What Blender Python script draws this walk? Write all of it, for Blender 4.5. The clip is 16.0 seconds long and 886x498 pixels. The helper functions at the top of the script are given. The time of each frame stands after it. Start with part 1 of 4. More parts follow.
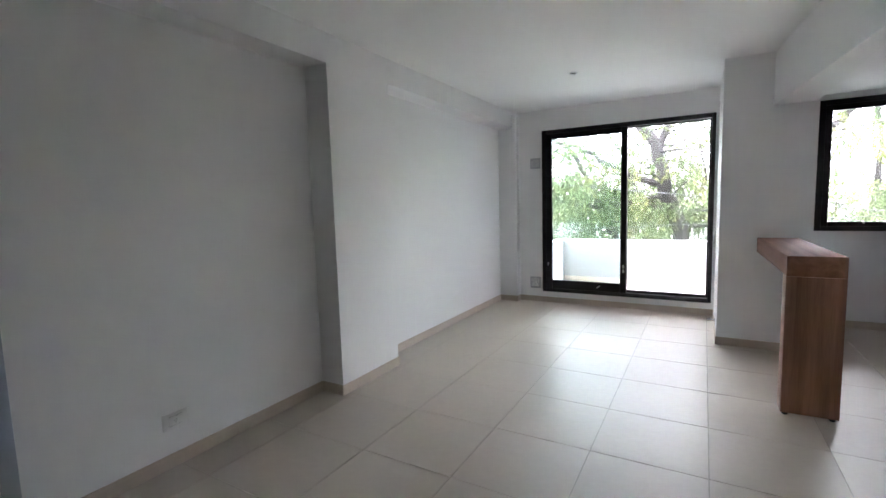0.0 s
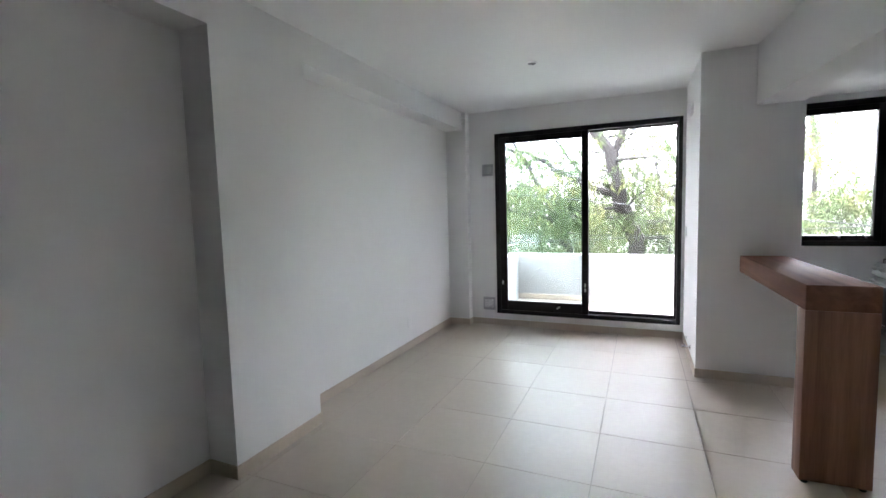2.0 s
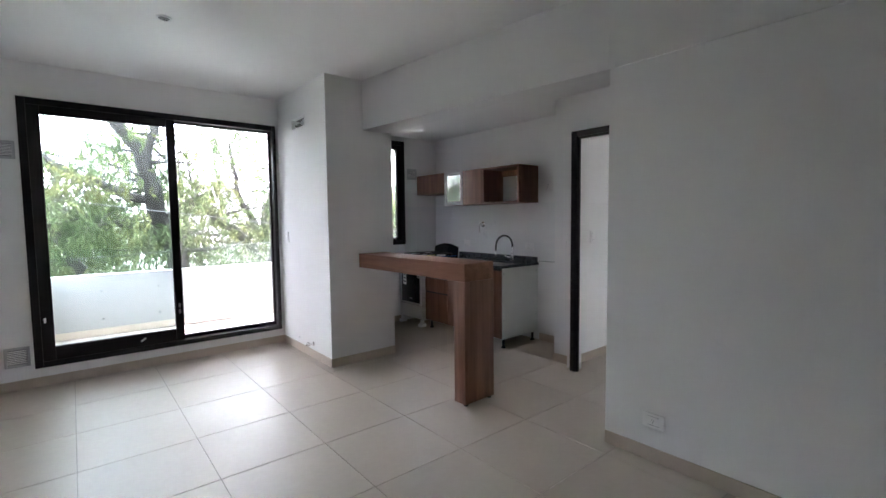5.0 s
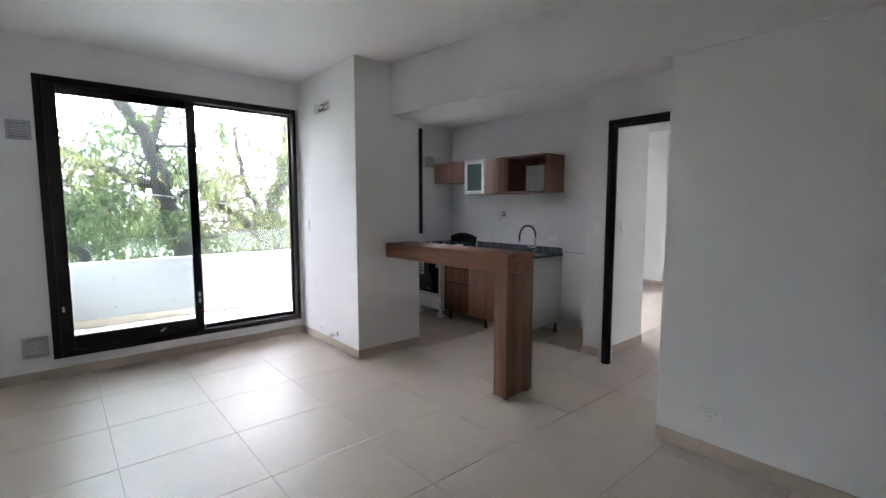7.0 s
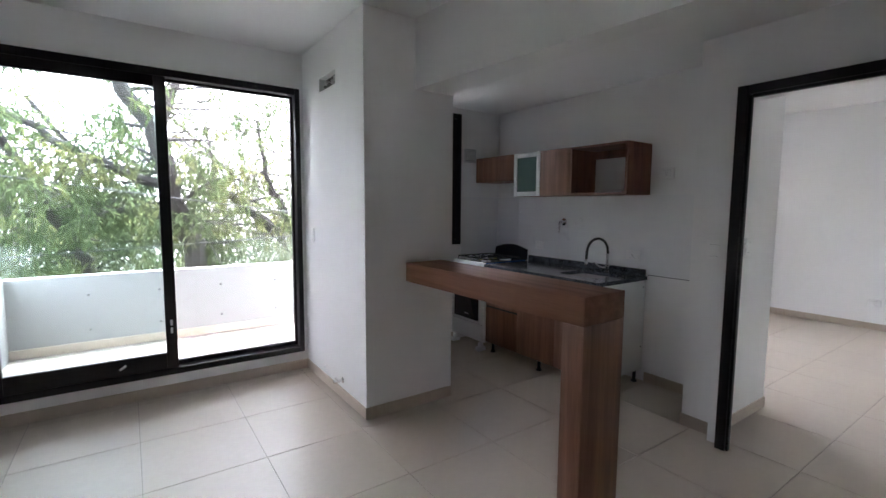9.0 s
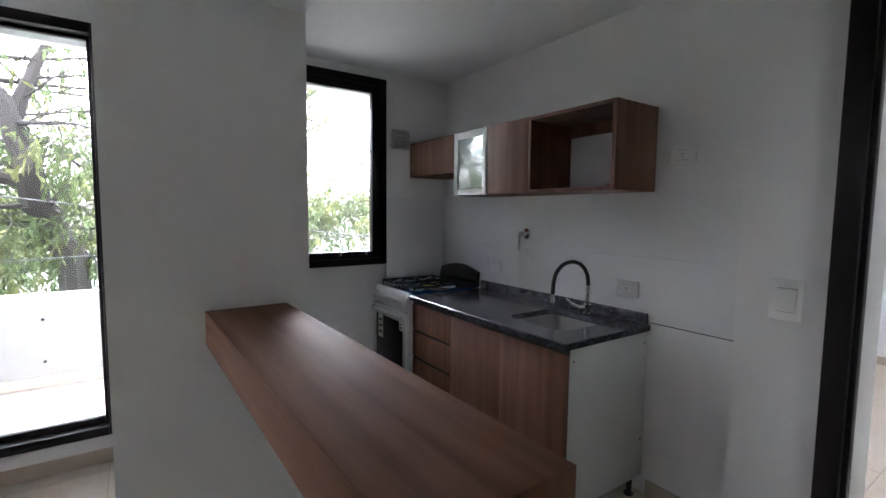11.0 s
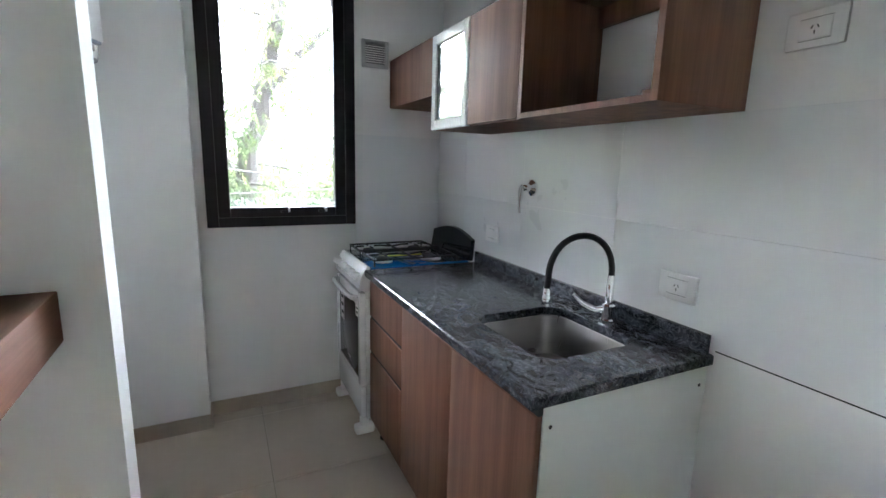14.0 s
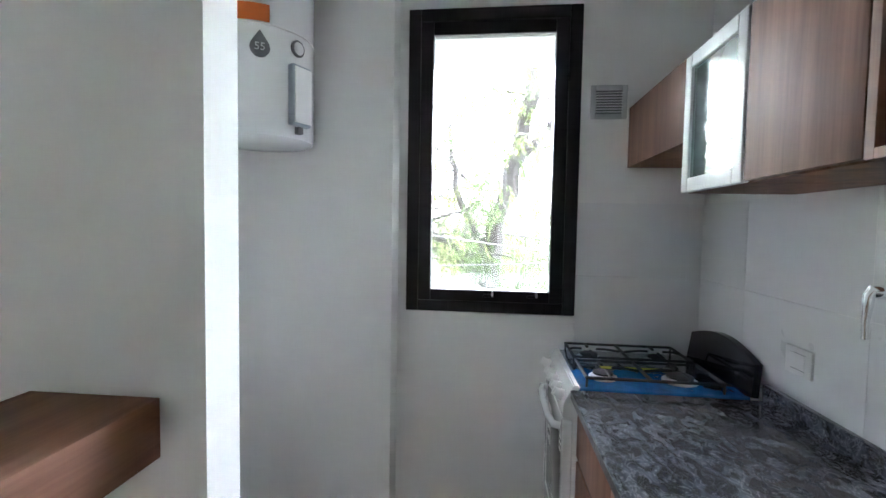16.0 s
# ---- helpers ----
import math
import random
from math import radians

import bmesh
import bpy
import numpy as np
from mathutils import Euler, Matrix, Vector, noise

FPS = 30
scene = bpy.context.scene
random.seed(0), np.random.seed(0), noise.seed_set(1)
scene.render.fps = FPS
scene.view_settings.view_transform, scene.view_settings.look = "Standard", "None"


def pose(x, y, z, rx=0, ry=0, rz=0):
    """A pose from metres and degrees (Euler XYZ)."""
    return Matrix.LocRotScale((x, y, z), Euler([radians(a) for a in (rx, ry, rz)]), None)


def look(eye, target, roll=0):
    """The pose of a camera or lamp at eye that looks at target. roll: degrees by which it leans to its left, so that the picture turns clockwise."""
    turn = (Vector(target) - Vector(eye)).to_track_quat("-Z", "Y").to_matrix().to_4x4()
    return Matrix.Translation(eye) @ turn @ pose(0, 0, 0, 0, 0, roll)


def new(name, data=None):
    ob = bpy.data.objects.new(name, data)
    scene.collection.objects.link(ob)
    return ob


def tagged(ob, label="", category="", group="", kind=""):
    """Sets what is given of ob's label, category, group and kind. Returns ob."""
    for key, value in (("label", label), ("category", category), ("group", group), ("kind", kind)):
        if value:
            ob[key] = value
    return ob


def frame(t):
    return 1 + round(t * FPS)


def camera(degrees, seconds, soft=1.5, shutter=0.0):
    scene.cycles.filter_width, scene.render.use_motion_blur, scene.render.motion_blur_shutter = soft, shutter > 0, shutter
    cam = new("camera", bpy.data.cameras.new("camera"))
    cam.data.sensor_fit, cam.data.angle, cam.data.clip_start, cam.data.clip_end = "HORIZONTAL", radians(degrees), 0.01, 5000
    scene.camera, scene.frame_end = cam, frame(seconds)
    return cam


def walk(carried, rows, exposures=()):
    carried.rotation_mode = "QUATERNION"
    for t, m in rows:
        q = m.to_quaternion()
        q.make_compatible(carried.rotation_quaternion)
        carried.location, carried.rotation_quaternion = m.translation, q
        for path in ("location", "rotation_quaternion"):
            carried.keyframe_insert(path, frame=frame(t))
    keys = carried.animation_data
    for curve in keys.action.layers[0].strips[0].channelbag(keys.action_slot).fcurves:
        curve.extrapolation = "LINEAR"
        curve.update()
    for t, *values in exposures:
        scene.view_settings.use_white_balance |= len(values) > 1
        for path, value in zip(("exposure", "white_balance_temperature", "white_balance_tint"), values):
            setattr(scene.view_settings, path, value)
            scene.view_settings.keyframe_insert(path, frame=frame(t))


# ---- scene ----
cam = camera(89.1, 16.0)
EXPOSURE = [(0, 6.75, 6150, 22), (2, 6.55, 6150, 22), (4, 6.33, 6180, 23), (7, 6.42, 6180, 23), (9, 6.0, 6180, 23), (11.5, 6.27, 6100, 20), (12.2, 7.0, 6030, 16), (13, 7.25, 6030, 16), (16, 7.27, 6030, 16)]
PATH = [
    (0, (0.17, 0.227, 1.462), (-0.829, 1.947, 1.261), -1.7),
    (0.5, (0.217, 0.426, 1.473), (-0.79, 2.142, 1.272), -1.7),
    (1, (0.237, 0.614, 1.485), (-0.769, 2.332, 1.293), -1.7),
    (1.5, (0.128, 0.775, 1.478), (-0.89, 2.487, 1.298), -1.7),
    (2, (-0.138, 0.987, 1.489), (-0.941, 2.811, 1.321), -1.6),
    (2.5, (-0.478, 1.205, 1.472), (-0.771, 3.176, 1.332), -0.9),
    (3, (-0.821, 1.327, 1.478), (-0.433, 3.287, 1.373), -0.8),
    (3.5, (-1.036, 1.42, 1.417), (-0.172, 3.222, 1.344), -1.0),
    (4, (-1.227, 1.418, 1.393), (-0.107, 3.072, 1.313), -1.0),
    (6.5, (-1.731, 1.49, 1.396), (-0.423, 2.992, 1.222), -0.3),
    (7, (-1.745, 1.728, 1.401), (-0.448, 3.238, 1.214), -0.0),
    (7.5, (-1.647, 1.987, 1.411), (-0.422, 3.557, 1.227), 0.2),
    (8, (-1.516, 2.216, 1.426), (-0.336, 3.82, 1.234), 0.3),
    (8.5, (-1.296, 2.414, 1.425), (-0.149, 4.042, 1.24), 0.3),
    (9, (-0.962, 2.591, 1.451), (0.177, 4.225, 1.263), 0.4),
    (11.3, (0.582, 3.483, 1.443), (1.696, 5.137, 1.29), 0.7),
    (11.5, (0.697, 3.535, 1.43), (1.798, 5.199, 1.285), 0.8),
    (12, (0.959, 3.654, 1.419), (2.037, 5.334, 1.285), 1.1),
    (12.5, (1.133, 3.724, 1.412), (2.155, 5.435, 1.252), 1.3),
    (13, (1.21, 3.785, 1.411), (2.163, 5.532, 1.212), 1.4),
    (13.5, (1.263, 3.835, 1.402), (2.161, 5.598, 1.114), 1.5),
    (14, (1.297, 3.903, 1.397), (2.162, 5.669, 1.031), 1.6),
    (14.5, (1.377, 4.034, 1.414), (2.161, 5.832, 1.023), 1.2),
    (15, (1.469, 4.152, 1.442), (1.994, 6.054, 1.113), 0.9),
    (15.2, (1.526, 4.219, 1.428), (1.903, 6.166, 1.168), 1.3),
    (15.5, (1.572, 4.296, 1.44), (1.724, 6.281, 1.248), 0.8),
    (16, (1.616, 4.416, 1.441), (1.395, 6.402, 1.34), 1.0),
]
walk(cam, [(t, look(eye, target, roll)) for t, eye, target, roll in PATH], EXPOSURE)

# ---- world and sun: bright overcast day ----
world = bpy.data.worlds.new("sky")
scene.world = world
world.use_nodes = True
wn, wl = world.node_tree.nodes, world.node_tree.links
sky = wn.new("ShaderNodeTexSky")
sky.sky_type, sky.sun_disc = "NISHITA", False
sky.sun_elevation, sky.sun_rotation = radians(78), radians(8)
sky.air_density, sky.dust_density = 1.0, 3.0
grey = wn.new("ShaderNodeHueSaturation")
grey.inputs["Saturation"].default_value = 0.2
wl.new(sky.outputs[0], grey.inputs["Color"])
wl.new(grey.outputs[0], wn["Background"].inputs["Color"])
wn["Background"].inputs["Strength"].default_value = 0.15
sun_data = bpy.data.lights.new("sun", "SUN")
sun_data.energy, sun_data.angle, sun_data.color = 0.5, radians(30), (1.0, 0.97, 0.93)
sun = new("sun", sun_data)
sun.matrix_world = look((0.9, 6.2, 29.3), (0, 0, 0))


# ---- materials ----
def material(name, color, rough=0.5, metal=0.0, spots=0.06, scale=4.0, fine=60.0, bump=0.05, stretch=(1, 1, 1), spec=0.5, tint=0.0, coat=0.0):
    """Paint, stone or metal with soft large stains, fine grain and relief. tint: brightness varied from object to object."""
    m = bpy.data.materials.new(name)
    m.use_nodes = True
    n, l = m.node_tree.nodes, m.node_tree.links
    b = n["Principled BSDF"]
    b.inputs["Metallic"].default_value, b.inputs["Specular IOR Level"].default_value = metal, spec
    b.inputs["Coat Weight"].default_value = coat
    tc, mp = n.new("ShaderNodeTexCoord"), n.new("ShaderNodeMapping")
    mp.inputs["Scale"].default_value = stretch
    mp.inputs["Location"].default_value = (3.17, 1.73, 0.41)
    if tint:
        who, far = n.new("ShaderNodeObjectInfo"), n.new("ShaderNodeVectorMath")
        far.operation = "ADD"
        l.new(tc.outputs["Object"], far.inputs[0])
        l.new(who.outputs["Location"], far.inputs[1])
        l.new(far.outputs[0], mp.inputs["Vector"])
    else:
        l.new(tc.outputs["Object"], mp.inputs["Vector"])
    big, small = n.new("ShaderNodeTexNoise"), n.new("ShaderNodeTexNoise")
    big.inputs["Scale"].default_value, small.inputs["Scale"].default_value = scale, fine
    big.inputs["Detail"].default_value, small.inputs["Detail"].default_value = 5, 3
    for t in (big, small):
        l.new(mp.outputs[0], t.inputs["Vector"])
    mix = n.new("ShaderNodeMath")
    mix.operation = "MULTIPLY_ADD"
    l.new(small.outputs["Fac"], mix.inputs[0])
    mix.inputs[1].default_value = 0.4
    l.new(big.outputs["Fac"], mix.inputs[2])
    ramp = n.new("ShaderNodeValToRGB")
    c = np.array(color)
    ramp.color_ramp.elements[0].position, ramp.color_ramp.elements[1].position = 0.4, 1.0
    ramp.color_ramp.elements[0].color = (*(c * (1 - spots)), 1)
    ramp.color_ramp.elements[1].color = (*np.minimum(c * (1 + spots), 0.95), 1)
    l.new(mix.outputs[0], ramp.inputs["Fac"])
    col = ramp.outputs["Color"]
    if tint:
        info, ml, hs = n.new("ShaderNodeObjectInfo"), n.new("ShaderNodeMapRange"), n.new("ShaderNodeHueSaturation")
        ml.inputs["To Min"].default_value, ml.inputs["To Max"].default_value = 1 - tint, 1 + tint
        l.new(info.outputs["Random"], ml.inputs["Value"])
        l.new(ml.outputs[0], hs.inputs["Value"])
        l.new(col, hs.inputs["Color"])
        col = hs.outputs["Color"]
    l.new(col, b.inputs["Base Color"])
    rr = n.new("ShaderNodeMapRange")
    rr.inputs["To Min"].default_value, rr.inputs["To Max"].default_value = max(rough - 0.08, 0.02), min(rough + 0.08, 1)
    l.new(big.outputs["Fac"], rr.inputs["Value"])
    l.new(rr.outputs[0], b.inputs["Roughness"])
    if bump:
        bp = n.new("ShaderNodeBump")
        bp.inputs["Strength"].default_value, bp.inputs["Distance"].default_value = bump, 0.004
        l.new(mix.outputs[0], bp.inputs["Height"])
        l.new(bp.outputs[0], b.inputs["Normal"])
    return m


def wood_material(name, dark, light, rough=0.42, grain=(1, 1, 0.05), spec=0.5):
    """Melamine with a straight vertical walnut grain."""
    m = bpy.data.materials.new(name)
    m.use_nodes = True
    n, l = m.node_tree.nodes, m.node_tree.links
    b = n["Principled BSDF"]
    tc, mp = n.new("ShaderNodeTexCoord"), n.new("ShaderNodeMapping")
    mp.inputs["Scale"].default_value = grain
    l.new(tc.outputs["Object"], mp.inputs["Vector"])
    a, c = n.new("ShaderNodeTexNoise"), n.new("ShaderNodeTexNoise")
    a.inputs["Scale"].default_value, a.inputs["Detail"].default_value, a.inputs["Distortion"].default_value = 16, 6, 0.6
    c.inputs["Scale"].default_value, c.inputs["Detail"].default_value = 160, 3
    for t in (a, c):
        l.new(mp.outputs[0], t.inputs["Vector"])
    mix = n.new("ShaderNodeMath")
    mix.operation = "MULTIPLY_ADD"
    l.new(c.outputs["Fac"], mix.inputs[0])
    mix.inputs[1].default_value = 0.35
    l.new(a.outputs["Fac"], mix.inputs[2])
    ramp = n.new("ShaderNodeValToRGB")
    ramp.color_ramp.elements[0].position, ramp.color_ramp.elements[1].position = 0.42, 0.92
    ramp.color_ramp.elements[0].color, ramp.color_ramp.elements[1].color = (*dark, 1), (*light, 1)
    l.new(mix.outputs[0], ramp.inputs["Fac"])
    l.new(ramp.outputs[0], b.inputs["Base Color"])
    b.inputs["Roughness"].default_value, b.inputs["Specular IOR Level"].default_value = rough, spec
    bp = n.new("ShaderNodeBump")
    bp.inputs["Strength"].default_value, bp.inputs["Distance"].default_value = 0.15, 0.001
    l.new(mix.outputs[0], bp.inputs["Height"])
    l.new(bp.outputs[0], b.inputs["Normal"])
    return m


def granite_material():
    """Dark grey marbled granite with streaky pale veins, polished."""
    m = bpy.data.materials.new("dark_granite")
    m.use_nodes = True
    n, l = m.node_tree.nodes, m.node_tree.links
    b = n["Principled BSDF"]
    tc, mp = n.new("ShaderNodeTexCoord"), n.new("ShaderNodeMapping")
    mp.inputs["Rotation"].default_value = (0.3, 0.2, 0.7)
    mp.inputs["Scale"].default_value = (1.5, 1.0, 1.5)
    l.new(tc.outputs["Object"], mp.inputs["Vector"])
    a, v = n.new("ShaderNodeTexNoise"), n.new("ShaderNodeTexNoise")
    a.inputs["Scale"].default_value, a.inputs["Detail"].default_value, a.inputs["Distortion"].default_value = 13, 9, 1.8
    v.inputs["Scale"].default_value, v.inputs["Detail"].default_value, v.inputs["Distortion"].default_value = 20, 9, 2.4
    for t in (a, v):
        l.new(mp.outputs[0], t.inputs["Vector"])
    base = n.new("ShaderNodeValToRGB")
    base.color_ramp.elements[0].position, base.color_ramp.elements[1].position = 0.38, 0.66
    base.color_ramp.elements[0].color, base.color_ramp.elements[1].color = (0.013, 0.015, 0.019, 1), (0.092, 0.10, 0.115, 1)
    l.new(a.outputs["Fac"], base.inputs["Fac"])
    vein = n.new("ShaderNodeValToRGB")
    e = vein.color_ramp.elements
    e[0].position, e[0].color, e[1].position, e[1].color = 0.47, (0, 0, 0, 1), 0.54, (0, 0, 0, 1)
    mid = e.new(0.505)
    mid.color = (1, 1, 1, 1)
    l.new(v.outputs["Fac"], vein.inputs["Fac"])
    gate = n.new("ShaderNodeMath")
    gate.operation = "MULTIPLY"
    l.new(vein.outputs[0], gate.inputs[0])
    l.new(a.outputs["Fac"], gate.inputs[1])
    mix = n.new("ShaderNodeMix")
    mix.data_type = "RGBA"
    l.new(gate.outputs[0], mix.inputs["Factor"])
    l.new(base.outputs[0], mix.inputs["A"])
    mix.inputs["B"].default_value = (0.27, 0.285, 0.30, 1)
    l.new(mix.outputs["Result"], b.inputs["Base Color"])
    b.inputs["Roughness"].default_value = 0.16
    return m


def glass_material(name, tint=(1, 1, 1)):
    m = bpy.data.materials.new(name)
    m.use_nodes = True
    n, l = m.node_tree.nodes, m.node_tree.links
    n.remove(n["Principled BSDF"])
    clear, gloss, mix, fr = n.new("ShaderNodeBsdfTransparent"), n.new("ShaderNodeBsdfGlossy"), n.new("ShaderNodeMixShader"), n.new("ShaderNodeFresnel")
    clear.inputs["Color"].default_value = (*tint, 1)
    gloss.inputs["Roughness"].default_value = 0.01
    fr.inputs["IOR"].default_value = 1.45
    l.new(fr.outputs[0], mix.inputs[0])
    l.new(clear.outputs[0], mix.inputs[1])
    l.new(gloss.outputs[0], mix.inputs[2])
    l.new(mix.outputs[0], n["Material Output"].inputs["Surface"])
    return m


def leaf_material():
    m = bpy.data.materials.new("leaf")
    m.use_nodes = True
    n, l = m.node_tree.nodes, m.node_tree.links
    n.remove(n["Principled BSDF"])
    tc, no, ramp = n.new("ShaderNodeTexCoord"), n.new("ShaderNodeTexNoise"), n.new("ShaderNodeValToRGB")
    no.inputs["Scale"].default_value, no.inputs["Detail"].default_value = 1.3, 8
    l.new(tc.outputs["Object"], no.inputs["Vector"])
    l.new(no.outputs["Fac"], ramp.inputs["Fac"])
    e = ramp.color_ramp.elements
    e[0].position, e[0].color = 0.34, (0.040, 0.058, 0.030, 1)
    e[1].position, e[1].color = 0.68, (0.105, 0.105, 0.045, 1)
    mid = e.new(0.5)
    mid.color = (0.062, 0.080, 0.038, 1)
    d, t, mix = n.new("ShaderNodeBsdfDiffuse"), n.new("ShaderNodeBsdfTranslucent"), n.new("ShaderNodeMixShader")
    for s in (d, t):
        l.new(ramp.outputs[0], s.inputs["Color"])
    mix.inputs[0].default_value = 0.5
    l.new(d.outputs[0], mix.inputs[1])
    l.new(t.outputs[0], mix.inputs[2])
    l.new(mix.outputs[0], n["Material Output"].inputs["Surface"])
    return m


WALL = material("white_wall_paint", (0.84, 0.84, 0.83), 0.75, spots=0.02, scale=1.2, fine=120, bump=0.12, spec=0.3)
CEIL = material("white_ceiling_paint", (0.86, 0.86, 0.85), 0.85, spots=0.02, scale=1.0, fine=90, bump=0.1, spec=0.2)
FLOOR_TILE = material("beige_porcelain", (0.49, 0.42, 0.345), 0.40, spots=0.07, scale=1.3, fine=22, bump=0.0, tint=0.015, spec=0.28)
BASE_TILE = material("beige_porcelain_skirting", (0.52, 0.44, 0.35), 0.45, spots=0.08, scale=2.5, fine=35, bump=0.02)
GROUT = material("grey_grout", (0.33, 0.295, 0.25), 0.9, spots=0.15, scale=6)
WALL_TILE = material("white_glazed_tile", (0.79, 0.80, 0.80), 0.30, spots=0.015, scale=2, fine=30, bump=0.01, tint=0.003)
BLACK_ALU = material("black_aluminium", (0.010, 0.008, 0.009), 0.42, spots=0.2, scale=8, bump=0.02, spec=0.3)
WOOD = wood_material("walnut_melamine", (0.125, 0.053, 0.031), (0.275, 0.132, 0.083), 0.56, spec=0.4)
WOOD_TOP = wood_material("walnut_melamine_bar", (0.16, 0.070, 0.042), (0.27, 0.13, 0.082), 0.7, (1, 0.05, 1), 0.25)
GRANITE = granite_material()
MELAMINE = material("white_melamine", (0.70, 0.72, 0.68), 0.45, spots=0.02, bump=0.01)
ENAMEL = material("white_enamel", (0.80, 0.81, 0.81), 0.22, spots=0.015, bump=0.0, coat=0.3)
PLASTIC = material("white_plastic", (0.86, 0.86, 0.85), 0.35, spots=0.015, bump=0.0)
DARK_SLOT = material("dark_slot", (0.03, 0.03, 0.03), 0.7)
STEEL = material("brushed_steel", (0.31, 0.295, 0.28), 0.30, metal=1.0, spots=0.03, scale=6, fine=120, stretch=(1, 12, 1), bump=0.02)
CHROME = material("chrome", (0.82, 0.82, 0.83), 0.08, metal=1.0, spots=0.02, bump=0.0)
RUBBER = material("black_rubber", (0.014, 0.014, 0.015), 0.5, spots=0.15)
IRON = material("black_cast_iron", (0.012, 0.012, 0.013), 0.55, spots=0.3, bump=0.1)
BLUE_FILM = material("blue_protective_film", (0.008, 0.085, 0.26), 0.16, spots=0.5, scale=9, bump=0.08, coat=0.4)
YELLOW = material("yellow_sticker", (0.65, 0.62, 0.03), 0.5)
OVEN_GLASS = material("dark_oven_glass", (0.018, 0.02, 0.023), 0.08, spots=0.1, bump=0.0)
PAPER = material("white_paper", (0.78, 0.78, 0.76), 0.7)
PRINT = material("black_print", (0.05, 0.05, 0.05), 0.7)
ORANGE = material("orange_label", (0.75, 0.16, 0.02), 0.45)
GREY_BADGE = material("grey_badge", (0.20, 0.20, 0.21), 0.5)
GREY_PANEL = material("blue_grey_panel", (0.33, 0.37, 0.42), 0.35)
WHITE_INK = material("white_ink", (0.8, 0.8, 0.8), 0.5)
ALU = material("raw_aluminium", (0.78, 0.79, 0.79), 0.4, metal=0.0, spots=0.08)
GRILLE_GREY = material("grey_anodised_aluminium", (0.48, 0.49, 0.50), 0.4, spots=0.06)
MORTAR = material("rough_mortar", (0.28, 0.27, 0.26), 0.95, spots=0.55, scale=28, fine=90, bump=0.8)
STUCCO = material("white_outdoor_stucco", (0.30, 0.30, 0.295), 0.85, spots=0.04, scale=2, fine=80, bump=0.2)
BALCONY_TILE = material("balcony_tile", (0.33, 0.29, 0.265), 0.5, spots=0.08)
BARK = material("bark", (0.015, 0.012, 0.010), 0.9, spots=0.5, scale=5, fine=30, stretch=(1, 1, 0.3), bump=0.8)
LEAF = leaf_material()
GLASS = glass_material("window_glass", (0.93, 0.96, 0.95))
# sliding leaf: haze put in as a blue-green tint that dims the view
TINTED_GLASS = glass_material("tinted_window_glass", (0.78, 0.86, 0.85))
FROST = material("cabinet_glass", (0.10, 0.16, 0.145), 0.03, spots=0.05, bump=0.0, spec=1.0, coat=1.0)
GROUND_MAT = material("street_ground", (0.10, 0.10, 0.09), 0.9, spots=0.3, scale=0.4)


# ---- building helpers ----
def attach(ob, parent):
    if parent is not None:
        ob.parent = parent
        ob.matrix_parent_inverse = parent.matrix_world.inverted()
    return ob


def from_bm(name, bm, mat, parent=None, smooth=False):
    bmesh.ops.recalc_face_normals(bm, faces=bm.faces)
    me = bpy.data.meshes.new(name)
    bm.to_mesh(me)
    bm.free()
    if smooth:
        for p in me.polygons:
            p.use_smooth = True
        me.set_sharp_from_angle(angle=radians(38))
    for one in mat if isinstance(mat, (list, tuple)) else [mat]:
        me.materials.append(one)
    return attach(new(name, me), parent)


def add_box(bm, x0, x1, y0, y1, z0, z1, bevel=0.0, segments=2, turn=None, index=0):
    m = Matrix.Translation(((x0 + x1) / 2, (y0 + y1) / 2, (z0 + z1) / 2)) @ Matrix.Diagonal((x1 - x0, y1 - y0, z1 - z0, 1))
    made = bmesh.ops.create_cube(bm, size=1, matrix=(turn or Matrix()) @ m)["verts"]
    faces = {f for v in made for f in v.link_faces}
    for f in faces:
        f.material_index = index
    if bevel:
        edges = list({e for v in made for e in v.link_edges})
        bmesh.ops.bevel(bm, geom=edges, offset=bevel, segments=segments, affect="EDGES", profile=0.5)


def box(name, x0, x1, y0, y1, z0, z1, mat, parent=None, bevel=0.002, segments=2, turn=None):
    bm = bmesh.new()
    add_box(bm, x0, x1, y0, y1, z0, z1, bevel, segments, turn)
    return from_bm(name, bm, mat, parent, smooth=bevel > 0)


